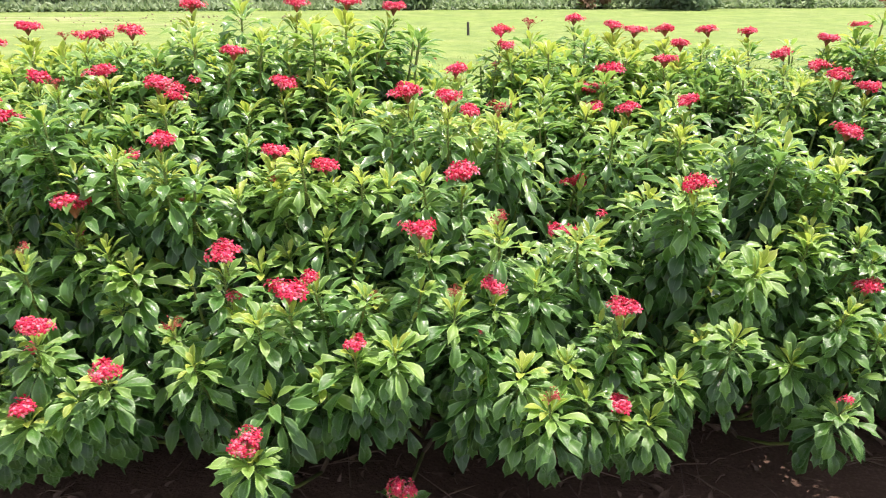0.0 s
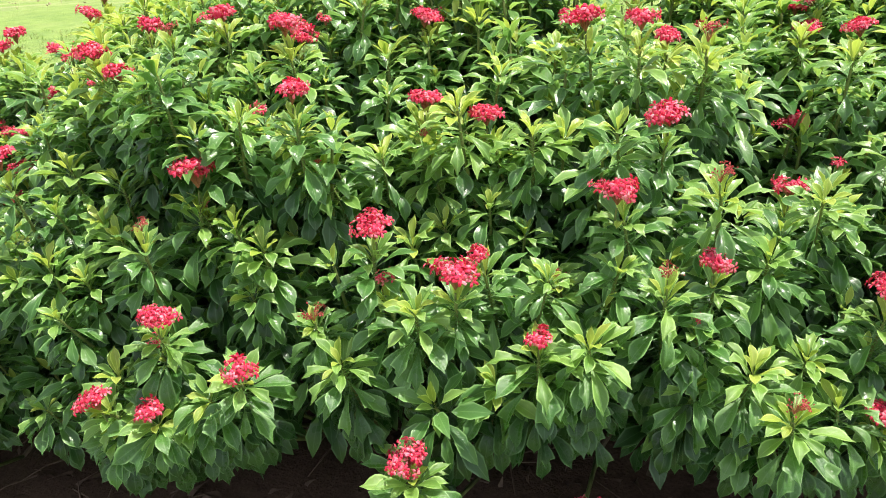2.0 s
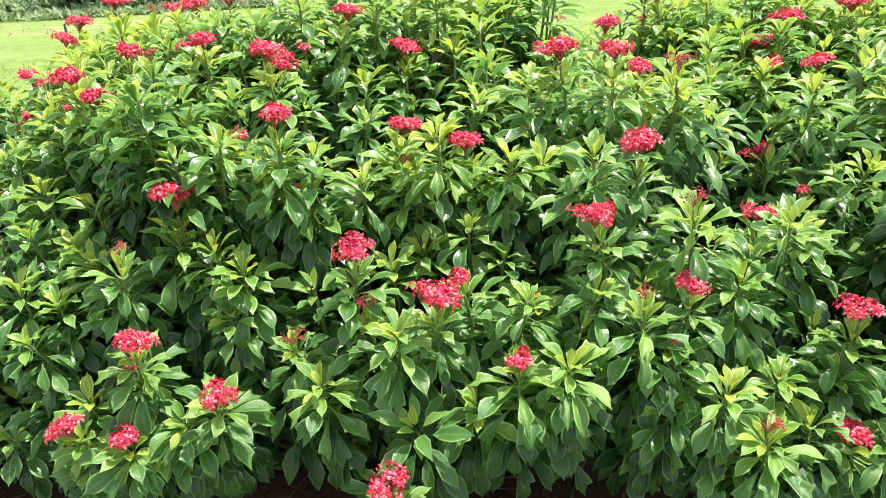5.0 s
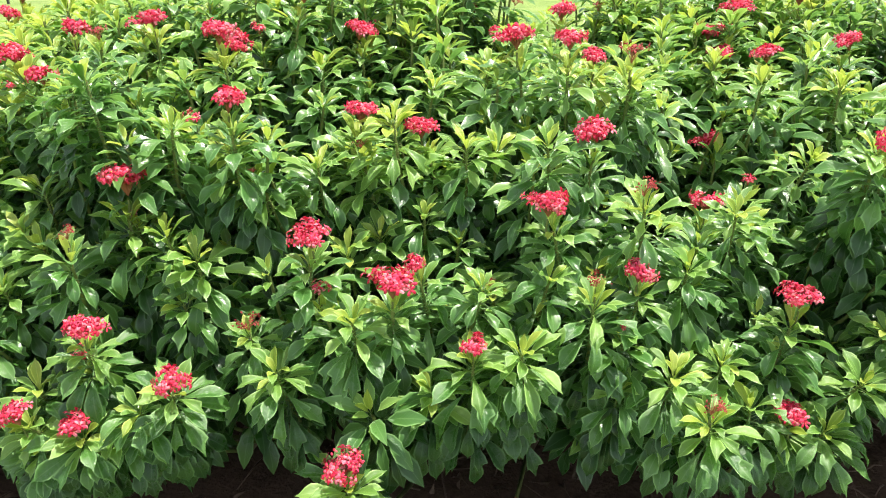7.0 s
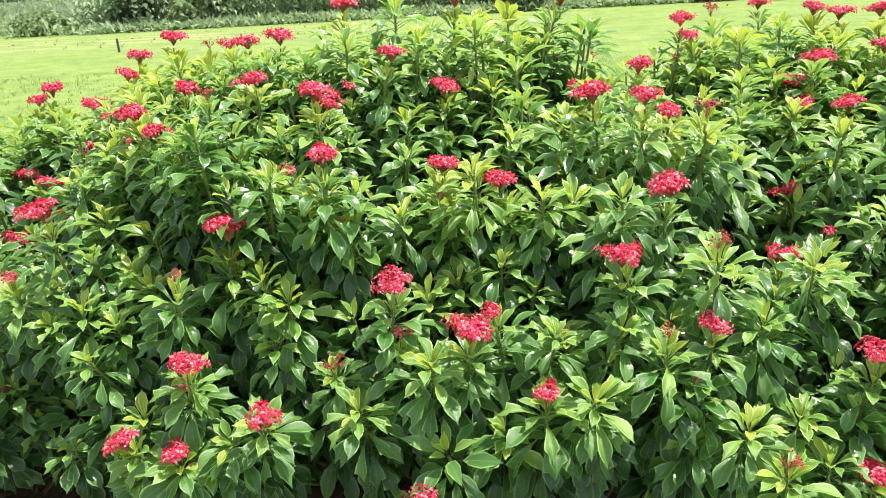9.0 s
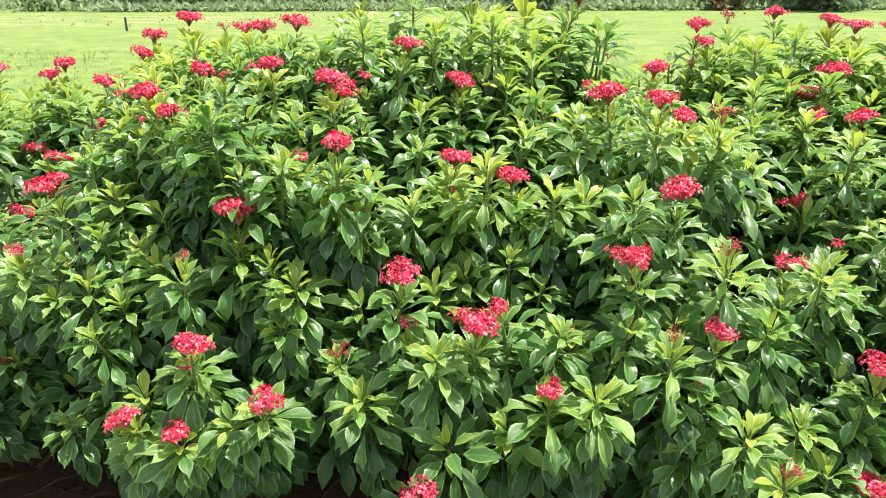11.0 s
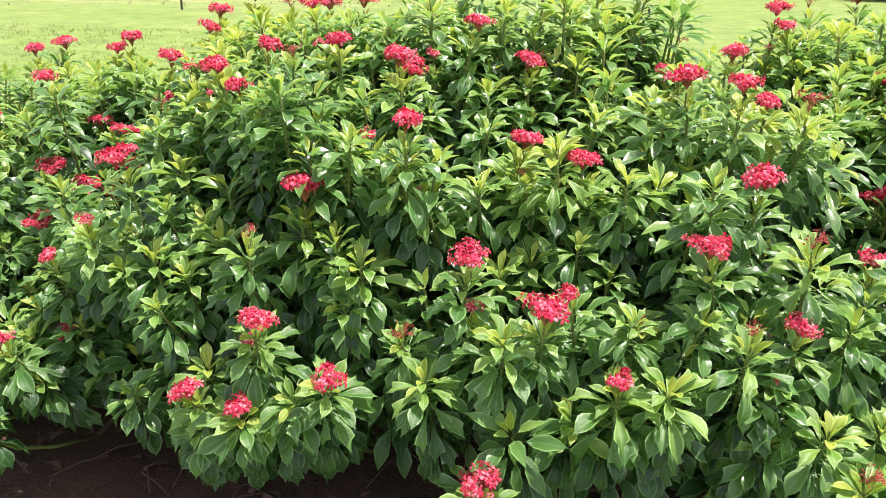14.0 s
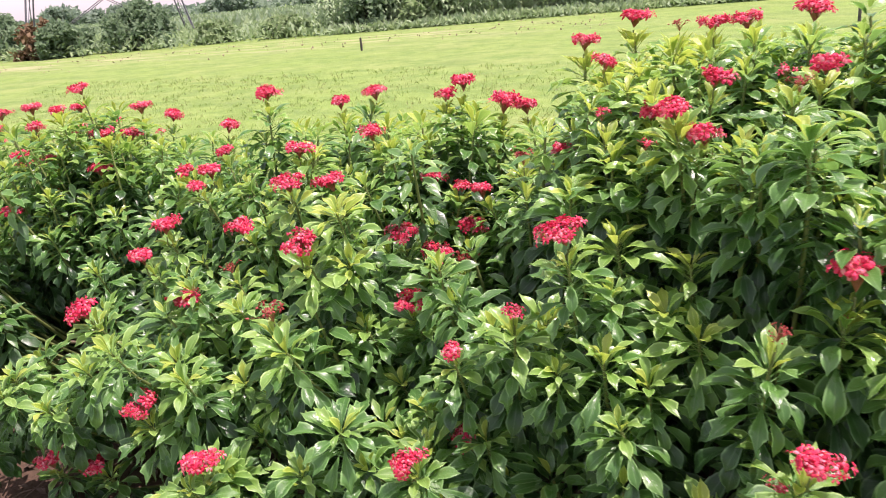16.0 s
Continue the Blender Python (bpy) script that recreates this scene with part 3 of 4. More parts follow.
tips = plant(0.05, 2.5,
             [(0.2, 2.93, 1.41, 0.05), (0.22, 2.85, 1.36, 0.04), (0.03, 2.5, 1.31, 0.05), (-0.11, 2.16, 1.29, 0.06), (0.01, 2.08, 1.29, 0.05), (0.08, 2.13, 1.24, 0.036), (-0.14, 2.55, 1.24, 0.05), (0.06, 1.91, 1.11, 0.056), (-0.05, 1.75, 1, 0.056), (0.14, 1.72, 0.86, 0.05), (0.11, 1.7, 0.74, 0.016), (-0.1, 1.62, 0.28, 0.05)],
             [(-0.08, 3.05, 1.29, 0.028), (0.18, 2.83, 1.29, 0.03), (0.16, 2.08, 1.26, 0.05), (0.15, 1.79, 1.02, 0.036), (0.04, 1.65, 0.87, 0.03)])
tips += [(-0.11, 2.45, 1.24), (-0, 2.4, 1.2), (0.08, 2.35, 1.15), (0.22, 2.27, 1.14), (0.18, 2.16, 1.14), (-0.05, 1.86, 1.09), (-0.08, 2.13, 1.05), (-0.16, 2.02, 1.03), (0, 1.91, 0.89), (-0.05, 1.72, 0.83), (0.26, 1.79, 0.82), (-0.11, 1.6, 0.72), (-0.15, 1.65, 0.65), (0.22, 1.66, 0.63), (0.11, 1.68, 0.57), (0.23, 1.68, 0.47)]
tips = plant(0.5, 2.55,
             [(0.54, 3.35, 1.43, 0.05), (0.66, 3.06, 1.42, 0.05), (0.61, 2.77, 1.28, 0.058), (0.55, 2.71, 1.23, 0.03), (0.53, 2.78, 1.21, 0.05), (0.63, 2.53, 1.18, 0.05), (0.53, 2.63, 1.17, 0.05), (0.68, 1.87, 1.1, 0.05), (0.44, 2.34, 0.97, 0.05), (0.49, 2.14, 0.92, 0.026), (0.35, 2.01, 0.91, 0.05), (0.5, 1.76, 0.78, 0.05), (0.49, 1.68, 0.53, 0.05)],
             [(0.32, 3.06, 1.43, 0.05), (0.29, 1.6, 0.6, 0.035)])
tips += [(0.54, 3, 1.36), (0.38, 2.85, 1.33), (0.69, 2.9, 1.3), (0.57, 2.7, 1.24), (0.35, 2.65, 1.22), (0.33, 2.54, 1.18), (0.49, 2.55, 1.15), (0.53, 2.26, 1.14), (0.71, 1.97, 1.03), (0.62, 2.1, 0.98), (0.38, 1.88, 0.92), (0.45, 1.97, 0.85), (0.35, 1.75, 0.61), (0.65, 1.72, 0.58), (0.4, 1.68, 0.54), (0.58, 1.7, 0.46)]
tips = plant(0.95, 2.65,
             [(0.86, 3.03, 1.41, 0.05), (0.75, 3.08, 1.4, 0.05), (1.1, 3.25, 1.39, 0.05), (0.9, 2.93, 1.36, 0.05), (0.82, 2.84, 1.31, 0.05), (0.8, 2.41, 1.23, 0.05), (1.23, 2.2, 1.17, 0.05), (1.21, 1.9, 0.79, 0.05), (1.14, 1.75, 0.51, 0.025)],
             [])
tips += [(1.02, 3.05, 1.31), (1.15, 3, 1.28), (1.24, 2.6, 1.25), (0.81, 2.7, 1.21), (0.93, 2.15, 1.19), (0.99, 2.08, 1.13), (0.76, 2.32, 1.12), (1.09, 2.1, 1.07), (1.07, 2, 0.92), (1.22, 2, 0.89), (0.89, 1.92, 0.8), (1.13, 1.85, 0.68), (0.74, 1.83, 0.65), (1.02, 1.86, 0.56), (0.87, 1.84, 0.86), (1.14, 1.84, 0.73), (0.66, 1.88, 1.06), (1.15, 2.05, 1.08), (1.24, 1.95, 0.85), (1.05, 1.95, 0.9), (0.79, 1.72, 0.71)]
tips = plant(1.5, 2.85,
             [(1.3, 3.33, 1.38, 0.05), (1.54, 3.1, 1.37, 0.05), (1.24, 2.8, 1.34, 0.05), (1.38, 2.8, 1.3, 0.05), (1.42, 2.7, 1.28, 0.05), (1.48, 2.6, 1.25, 0.05)],
             [(1.25, 3.05, 1.22, 0.05)])
tips += [(1.31, 2.75, 1.22), (1.28, 1.9, 0.62)]


# open dark hollows between the branches
HOLLOWS = [(-3.3, 1.9, 0.75), (-3.2, 1.8, 0.68), (-3.4, 2.0, 0.66), (-0.85, 1.68, 0.67), (-0.99, 1.7, 0.56), (-0.49, 1.75, 0.5), (-0.16, 1.75, 0.53), (0.18, 1.85, 0.84), (0.3, 1.8, 0.27), (-3.7, 2.1, 0.57), (-3.36, 2.05, 0.56), (-3.04, 2.0, 0.63), (-1.21, 1.75, 0.96), (-1.24, 1.7, 0.88), (-3.15, 1.6, 0.27), (-0.6, 1.65, 0.43), (-1.73, 1.68, 0.27)]


def shoot_axis(p, root):
    """Low shoots lean far outwards, high ones stand nearly upright."""
    out = np.array((0.6 * (p[0] - root[0]), p[1] - root[1], 0.0))
    out /= max(np.linalg.norm(out), 1e-3)
    low = np.clip((1.3 - p[2]) / 0.85, 0, 1)
    tilt = radians(5 + 19 * low)
    a = np.array((0, 0, 1.0)) * np.cos(tilt) + out * np.sin(tilt) + rng.normal(0, 0.12, 3)
    return a / np.linalg.norm(a)


def plan_shoots():
    """All shoots as dicts: first those that carry the flower heads and the leading tips, then those that fill the shrubs between and behind them."""
    shoots = []

    def put(shrub, p, kind, r, lead):
        p = np.array(p, float)
        root = np.array((*SHRUBS[shrub]["root"], 0.0))
        axis = shoot_axis(p, root)
        tip = p if kind is None else p - axis * (1.5 * r + 0.02) * (0.85 if r > 0.03 else 1.2)
        shoots.append(dict(shrub=shrub, tip=tip, axis=axis, head=p, kind=kind, r=r, root=root, lead=lead))

    for i, s in enumerate(SHRUBS):
        for x, y, z, r in s["blooms"]:
            put(i, (x, y, z), "bloom", r, True)
        for x, y, z, r in s["spent"]:
            put(i, (x, y, z), "spent", r, True)
        for p in s["tips"]:
            put(i, p, None, 0, True)
    # the row goes on past both ends in the same way
    for source, home, shift in ((1, 0, -1.6), (0, 0, -1.2), (2, 0, -1.9), (3, 0, -2.4), (7, 10, 1.75), (8, 10, 1.4), (9, 10, 1.2)):
        for s in [q for q in shoots if q["shrub"] == source and q["lead"]]:
            p = s["head"] + np.array((shift, 0.04, -0.17 if shift < 0 else 0.0)) + rng.normal(0, 0.05, 3)
            if np.linalg.norm(np.array([q["head"] for q in shoots]) - p, axis=1).min() > 0.14:
                put(home, p, s["kind"], s["r"], False)
    lead = np.array([s["tip"] for s in shoots])
    homes = [s["shrub"] for s in shoots]
    placed = np.full((4000, 3), 99.0)
    placed[:len(lead)] = lead
    count = len(lead)

    def room(p):
        """How far p is from the nearest shoot so far."""
        return np.sqrt(((placed[:count] - p) ** 2).sum(1).min())

    tries = 0
    while tries < 20000 and count < len(lead) + 900:
        tries += 1
        a = rng.integers(len(lead))
        near = np.argsort(np.linalg.norm(lead - lead[a], axis=1))[1:7]
        b, c = rng.choice(near, 2, replace=False)
        w = rng.dirichlet((1, 1, 1))
        p = w[0] * lead[a] + w[1] * lead[b] + w[2] * lead[c]
        deep = rng.random() ** 2
        p += np.array((0, 0.03 + 0.28 * deep, -0.025 - 0.1 * deep)) + rng.normal(0, 0.02, 3)
        if room(p) < (0.095 if p[2] < 1.0 else 0.08) or p[2] < 0.4 or min(np.linalg.norm(p - q) for q in HOLLOWS) < 0.105:
            continue
        placed[count] = p
        count += 1
        put(homes[a], p, None, 0, False)
    # side shoots that thicken the crest
    for q, home in zip(lead, homes):
        for _ in range(6 if q[2] > 1.32 else 2 if q[2] > 1.12 else 0):
            p = q + np.array((rng.uniform(0.05, 0.13) * rng.choice((-1, 1)), rng.uniform(-0.04, 0.12), rng.uniform(-0.16, -0.03)))
            if room(p) > 0.06:
                placed[count] = p
                count += 1
                put(home, p, None, 0, False)
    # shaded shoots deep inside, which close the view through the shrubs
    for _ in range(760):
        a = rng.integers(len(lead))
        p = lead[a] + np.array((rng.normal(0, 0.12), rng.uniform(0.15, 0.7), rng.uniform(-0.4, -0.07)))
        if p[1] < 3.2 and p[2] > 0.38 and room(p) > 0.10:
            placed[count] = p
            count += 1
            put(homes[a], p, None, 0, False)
    # the sides turned away from the path
    for q, home in zip(lead, homes):
        if rng.random() < 0.8 and q[1] < 2.75:
            p = np.array((q[0] + rng.normal(0, 0.12), 5.3 - q[1] + rng.normal(0, 0.1), 0.0))
            p[2] = max(0.3, q[2] - 0.27 * (p[1] - q[1])) * rng.uniform(0.9, 1.0)
            if room(p) > 0.13:
                placed[count] = p
                count += 1
                bloom = rng.random() < 0.3
                put(home, p, "bloom" if bloom else None, 0.042 if bloom else 0, False)
    return shoots


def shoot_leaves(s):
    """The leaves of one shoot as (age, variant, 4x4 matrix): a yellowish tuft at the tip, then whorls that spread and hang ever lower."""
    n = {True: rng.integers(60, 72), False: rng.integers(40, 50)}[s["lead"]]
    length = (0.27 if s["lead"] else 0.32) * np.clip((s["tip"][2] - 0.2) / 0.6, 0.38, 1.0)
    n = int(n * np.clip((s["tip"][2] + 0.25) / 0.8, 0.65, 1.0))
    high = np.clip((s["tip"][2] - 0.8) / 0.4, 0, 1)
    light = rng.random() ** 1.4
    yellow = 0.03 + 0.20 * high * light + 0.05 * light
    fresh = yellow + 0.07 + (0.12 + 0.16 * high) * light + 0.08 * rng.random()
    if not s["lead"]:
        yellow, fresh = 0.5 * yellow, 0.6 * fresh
    start = rng.uniform(0, 6.28)
    vigour = rng.uniform(0.84, 1.08)
    inward = np.array((s["root"][0] - s["tip"][0], s["root"][1] - s["tip"][1], -0.5))
    inward /= np.linalg.norm(inward)
    found = []
    t0 = frame_of(s["axis"], np.array((0.0, -1.0, 0.2)))
    for i in range(n):
        a = i / (n - 1)
        d = length * a ** 1.45
        p = s["tip"] - s["axis"] * d + inward * 0.3 * d * a
        az = start + i * 2.39996 + rng.normal(0, 0.24)
        el = radians(18 + 58 * min(1.0, a / 0.4) ** 0.75 + 34 * max(0.0, a - 0.4)) + rng.normal(0, 0.20)
        rad = np.cos(az) * t0[:, 0] + np.sin(az) * t0[:, 2]
        y = np.cos(el) * s["axis"] + np.sin(el) * rad
        y = y + np.array((0, 0, -0.04 - 0.55 * a - 0.45 * max(0.0, a - 0.6) + rng.normal(0, 0.12))) * np.sin(el)
        zh = np.sin(el) * s["axis"] - np.cos(el) * rad + np.array((0, 0, 0.4)) + rng.normal(0, 0.24, 3)
        # real ageing, plus sunlit tops and shaded skirts put into the leaf colours
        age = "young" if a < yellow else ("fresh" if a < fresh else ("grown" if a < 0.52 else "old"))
        size = vigour * (0.063 + 0.055 * min(1, a / 0.25)) * rng.uniform(0.78, 1.16)
        m = np.eye(4)
        m[:3, :3] = frame_of(y, zh) * size
        m[:3, 3] = p
        found.append((age, int(rng.integers(len(LEAVES[age] if s["lead"] else INNER[age]))), m))
    return found


def branch_mesh(s):
    """The stem of a shoot, green at its tip and brown towards the root; with the flower stalk where it has one."""
    h = Heap()
    foot = s["root"] + np.array((rng.normal(0, 0.09), rng.normal(0, 0.07), 0.02))
    knee = s["tip"] - s["axis"] * 0.42
    knee[2] = max(knee[2], 0.12)
    pts = np.concatenate([bezier(s["tip"], s["tip"] - s["axis"] * 0.2, 0.6 * knee + 0.4 * foot, 5)])
    tube(h, pts, np.linspace(0.0035, 0.007, 5), 5, slot=0)
    low = bezier(pts[-1], 0.35 * pts[-1] + 0.65 * foot + np.array((0, 0, 0.08)), foot, 5)
    tube(h, low, np.linspace(0.007, 0.013, 5), 5, slot=1)
    if s["kind"]:
        up = 0.45 * s["axis"] + np.array((0, -0.05, 0.75))
        foot_of_head = s["head"] - up / np.linalg.norm(up) * s["r"] * 0.85 * 1.55
        tube(h, bezier(s["tip"] - s["axis"] * 0.02, s["tip"] + s["axis"] * 0.02, foot_of_head, 4), [0.0035, 0.003, 0.0028, 0.0026], 5, slot=0)
    return h.mesh("branch", [STALK, BARK])


def build_shrubs():
    shoots = plan_shoots()
    for i, plan in enumerate(SHRUBS):
        shrub = new("flowering_shrub")
        shrub.location = (*plan["root"], 0.02)
        back = Matrix.Translation((-plan["root"][0], -plan["root"][1], -0.02))
        tall = max(s["head"][2] for s in shoots if s["shrub"] == i)
        tagged(shrub, "tall glossy green shrub crowded with red flower heads" if tall > 1.37 else
               "low glossy green shrub with scattered red flower heads", "shrub", "flowering shrubs along the soil bed")
        rest, count = Heap(), 0
        mine = sorted([s for s in shoots if s["shrub"] == i], key=lambda s: s["tip"][1])
        for s in mine:
            branch = part("branch", branch_mesh(s), shrub)
            branch.matrix_parent_inverse = back
            if s["kind"]:
                pool = SMALL if s["kind"] == "bloom" and s["r"] < 0.031 else BIG if s["kind"] == "bloom" and s["r"] > 0.047 else CLUSTER[s["kind"]]
                head = part("flower_head", pool[int(rng.integers(len(pool)))], branch,
                            "domed head of crimson five-petalled flowers" if s["kind"] == "bloom" else "faded head of buds and seed stalks")
                up = 0.45 * s["axis"] + np.array((0, -0.05, 0.75)) + rng.normal(0, 0.12, 3)
                t = frame_of(np.cross(up, (np.cos(s["head"][0] * 90), np.sin(s["head"][0] * 90), 0.1)), up)
                m = np.eye(4)
                m[:3, :3] = t * s["r"] * 0.85
                m[:3, 3] = s["head"]
                head.matrix_local = Matrix(m.tolist())
            for age, k, m in shoot_leaves(s):
                if s["lead"] and count < 300:
                    leaf = part("leaf", LEAF_MESH[age][k], branch)
                    leaf.matrix_local = Matrix(m.tolist())
                    count += 1
                else:
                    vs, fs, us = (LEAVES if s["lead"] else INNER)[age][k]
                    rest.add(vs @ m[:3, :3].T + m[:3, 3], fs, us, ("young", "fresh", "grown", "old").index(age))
        foliage = part("foliage", rest.mesh("foliage", [LEAF["young"], LEAF["fresh"], LEAF["grown"], LEAF["old"]]), shrub, kind="stuff")
        foliage.matrix_parent_inverse = back


build_shrubs()


# ---------------------------------------------------------------- litter on the soil
def build_litter():
    h = Heap()
    for _ in range(900):
        x, y = rng.uniform(-4.6, 2.6), rng.uniform(1.4, 3.2)
        vs, fs, us = LEAVES["grown"][int(rng.integers(5))]
        a = rng.uniform(0, 6.28)
        m = frame_of(np.array((np.cos(a), np.sin(a), rng.normal(0, 0.2))), np.array((rng.normal(0, 0.3), rng.normal(0, 0.3), 1.0)))
        z = 0.04 + 0.022 * noise.noise(Vector((x * 3.1, y * 3.1, 0.5)))
        h.add(vs @ (m * rng.uniform(0.04, 0.11)).T + (x, y, z + 0.012), fs, us)
    for _ in range(420):
        x, y, a = rng.uniform(-4.6, 2.6), rng.uniform(1.4, 3.0), rng.uniform(0, 6.28)
        l = rng.uniform(0.05, 0.28)
        d = np.array((np.cos(a) * l, np.sin(a) * l, rng.uniform(0, 0.05)))
        p = np.array((x, y, 0.05))
        tube(h, [p, p + 0.5 * d + (0, 0, 0.012), p + d], [0.003, 0.0026, 0.0015], 4)
    tagged(new("leaf_litter", h.mesh("leaf_litter", [LITTER])), "brown fallen leaves and dry twigs on the soil", "leaf litter", kind="stuff")


build_litter()


# ---------------------------------------------------------------- meadow and distance
def build_grass():
    """Upright blades in loose tufts, larger and sparser away from the bed."""
    h = Heap()
    for i in range(7200):
        y = 3.7 + 11.0 * rng.random() ** 1.9
        x = rng.uniform(-5.5 - 0.95 * y, 2.5 + 0.75 * y)
        far = 1 + 0.05 * (y - 3.7)
        slot = int(rng.random() < 0.4)
        for _ in range(5):
            a, l, w = rng.uniform(0, 6.28), rng.uniform(0.02, 0.055) * far, rng.uniform(0.0025, 0.005) * far
            side = np.array((np.cos(a), np.sin(a), 0)) * w
            lean = np.array((rng.normal(0, 0.45), rng.normal(0, 0.45), 1.0)) * l
            p = np.array((x + rng.normal(0, 0.03) * far, y + rng.normal(0, 0.03) * far, 0.0))
            h.add(np.array([p - side, p + side, p + 0.55 * lean + 0.7 * side, p + 0.55 * lean - 0.7 * side, p + lean * np.array((1.5, 1.5, 0.95))]),
                  [(0, 1, 2, 3), (3, 2, 4)], slot=slot)
    tagged(new("grass", h.mesh("grass", [GRASS, GRASS_DRY])), "short tufts of light green meadow grass", "grass", kind="stuff")


def build_clods():
    """Crumbled earth and dry stubble on the trodden strip at the far side of the meadow."""
    h = Heap()
    for _ in range(260):
        x = rng.uniform(-34, -6)
        y = 28.0 + 0.22 * x + rng.normal(0, 2.2)
        r = rng.uniform(0.012, 0.04)
        t = frame_of(rng.normal(0, 1, 3), rng.normal(0, 1, 3)) * r
        v = np.array([(1.6, 0, 0), (-1.5, 0.2, 0), (0, 1.1, 0.1), (0.1, -1.2, 0), (0, 0.1, 0.8), (0, 0, -0.7)]) @ t.T + (x, y, 0.02)
        h.add(v, [(0, 2, 4), (2, 1, 4), (1, 3, 4), (3, 0, 4), (2, 0, 5), (1, 2, 5), (3, 1, 5), (0, 3, 5)])
    tagged(new("clods", h.mesh("clods", [CLOD], smooth=False)), "crumbled pale brown earth clods on the trodden strip", "earth clods", kind="stuff")


def edge_y(x):
    """Where the meadow ends."""
    return 33.6 + 0.19 * x - 0.0044 * min(x + 12, 0) ** 2


def maize_plant(h, x, y, tall):
    base = np.array((x, y, 0.0))
    top = base + (rng.normal(0, 0.08), rng.normal(0, 0.08), tall)
    tube(h, [base, 0.5 * (base + top), top], [0.016, 0.013, 0.006], 4)
    for k in range(12):
        z = tall * (0.06 + 0.075 * k)
        a = k * 3.05 + rng.normal(0, 0.5)
        d, e = np.array((np.cos(a), np.sin(a), 0)), np.array((-np.sin(a), np.cos(a), 0))
        l, w = rng.uniform(0.45, 0.75), 0.07
        p = base + (top - base) * (z / tall)
        q = [(0.0, 0.0, 0.5), (0.3, 0.26, 1.0), (0.65, 0.26, 0.8), (1.0, 0.0, 0.1)]
        v = []
        for along, up, wide in q:
            c = p + d * along * l + np.array((0, 0, up * l))
            v += [c - e * w * wide, c + e * w * wide]
        h.add(np.array(v), [(0, 1, 3, 2), (2, 3, 5, 4), (4, 5, 7, 6)])
    for k in range(4):
        a = k * 1.6 + rng.uniform(0, 1)
        tube(h, [top, top + np.array((np.cos(a) * 0.08, np.sin(a) * 0.08, 0.24))], [0.008, 0.004], 3, slot=1)


def build_maize():
    h = Heap()
    for row in range(8):
        x = -21.0
        while x < 50:
            maize_plant(h, x, edge_y(x) + 1.0 + row * 0.62 + rng.normal(0, 0.1), rng.uniform(1.65, 2.2))
            x += rng.uniform(0.17, 0.28) * (1 + 0.06 * row)
    tagged(new("maize_crop", h.mesh("maize_crop", [MAIZE, TASSEL])), "dense tall green maize standing along the meadow's edge", "maize", kind="stuff")


def clumped_plant(name, label, category, x, y, wide, tall, material, group="", clumps=34, trunk=0.0, leaf=0.26, leaves=115):
    """A bush or tree: tapered trunk, limbs, and a crown of many loose leaves in uneven clumps."""
    thing = tagged(new(name), label, category, group)
    thing.location = (x, y, 0)
    wood, crown = Heap(), Heap()
    tube(wood, [(0, 0, -0.02), (0.05, 0, 0.5 * tall), (0, 0.05, 0.8 * tall)], [0.03 * tall, 0.022 * tall, 0.006 * tall], 7)
    for k in range(clumps):
        a = rng.uniform(0, 6.28)
        hz = trunk + (1 - trunk) * rng.random() ** 0.8
        reach = wide * 0.5 * math.sqrt(max(0.08, 1 - (2 * (hz - trunk) / (1 - trunk) - 0.75) ** 2 * 0.65)) * rng.uniform(0.35, 1.0)
        c = np.array((np.cos(a) * reach, np.sin(a) * reach, max(0.15, hz * tall * 0.95)))
        tube(wood, [(0, 0, 0.45 * c[2]), 0.6 * c + (0, 0, 0.1 * c[2]), c], [0.012 * tall, 0.008 * tall, 0.003 * tall], 4)
        size = 0.20 * min(wide, tall) * rng.uniform(0.7, 1.3)
        for _ in range(leaves):
            o = rng.normal(0, 1, 3)
            o = o / np.linalg.norm(o) * size * rng.random() ** 0.4
            p = c + o * (1.15, 1.15, 0.85)
            p[2] = max(p[2], 0.05)
            t = frame_of(rng.normal(0, 1, 3) + (0, 0, -0.3), rng.normal(0, 0.7, 3) + (0, 0, 1.0)) * leaf * rng.uniform(0.6, 1.3)
            v = np.array([(0, 0, 0), (0.32, 0.45, 0.08), (0, 1, -0.1), (-0.32, 0.45, 0.08)])
            crown.add(v @ t.T + p, [(0, 1, 2), (0, 2, 3)])
    part("trunk", wood.mesh("trunk", [BARK]), thing)
    part("crown", crown.mesh("crown", [material]), thing)
    return thing


def post(x, y, tall, lean):
    """A short weathered fence peg with a chamfered top."""
    bm = bmesh.new()
    bmesh.ops.create_cone(bm, cap_ends=True, segments=8, radius1=0.036, radius2=0.032, depth=tall)
    bmesh.ops.translate(bm, verts=bm.verts, vec=(0, 0, tall / 2 - 0.02))
    bmesh.ops.bevel(bm, geom=[e for e in bm.edges if all(v.co.z > tall * 0.9 for v in e.verts)], offset=0.01, segments=1, affect="EDGES")
    me = bpy.data.meshes.new("fence_post")
    bm.to_mesh(me)
    me.materials.append(POST)
    ob = tagged(new("fence_post", me), "short dark weathered wooden post in the meadow", "post", "fence posts in the meadow")
    ob.matrix_world = pose(x, y, 0, lean, lean * 0.7, 0)


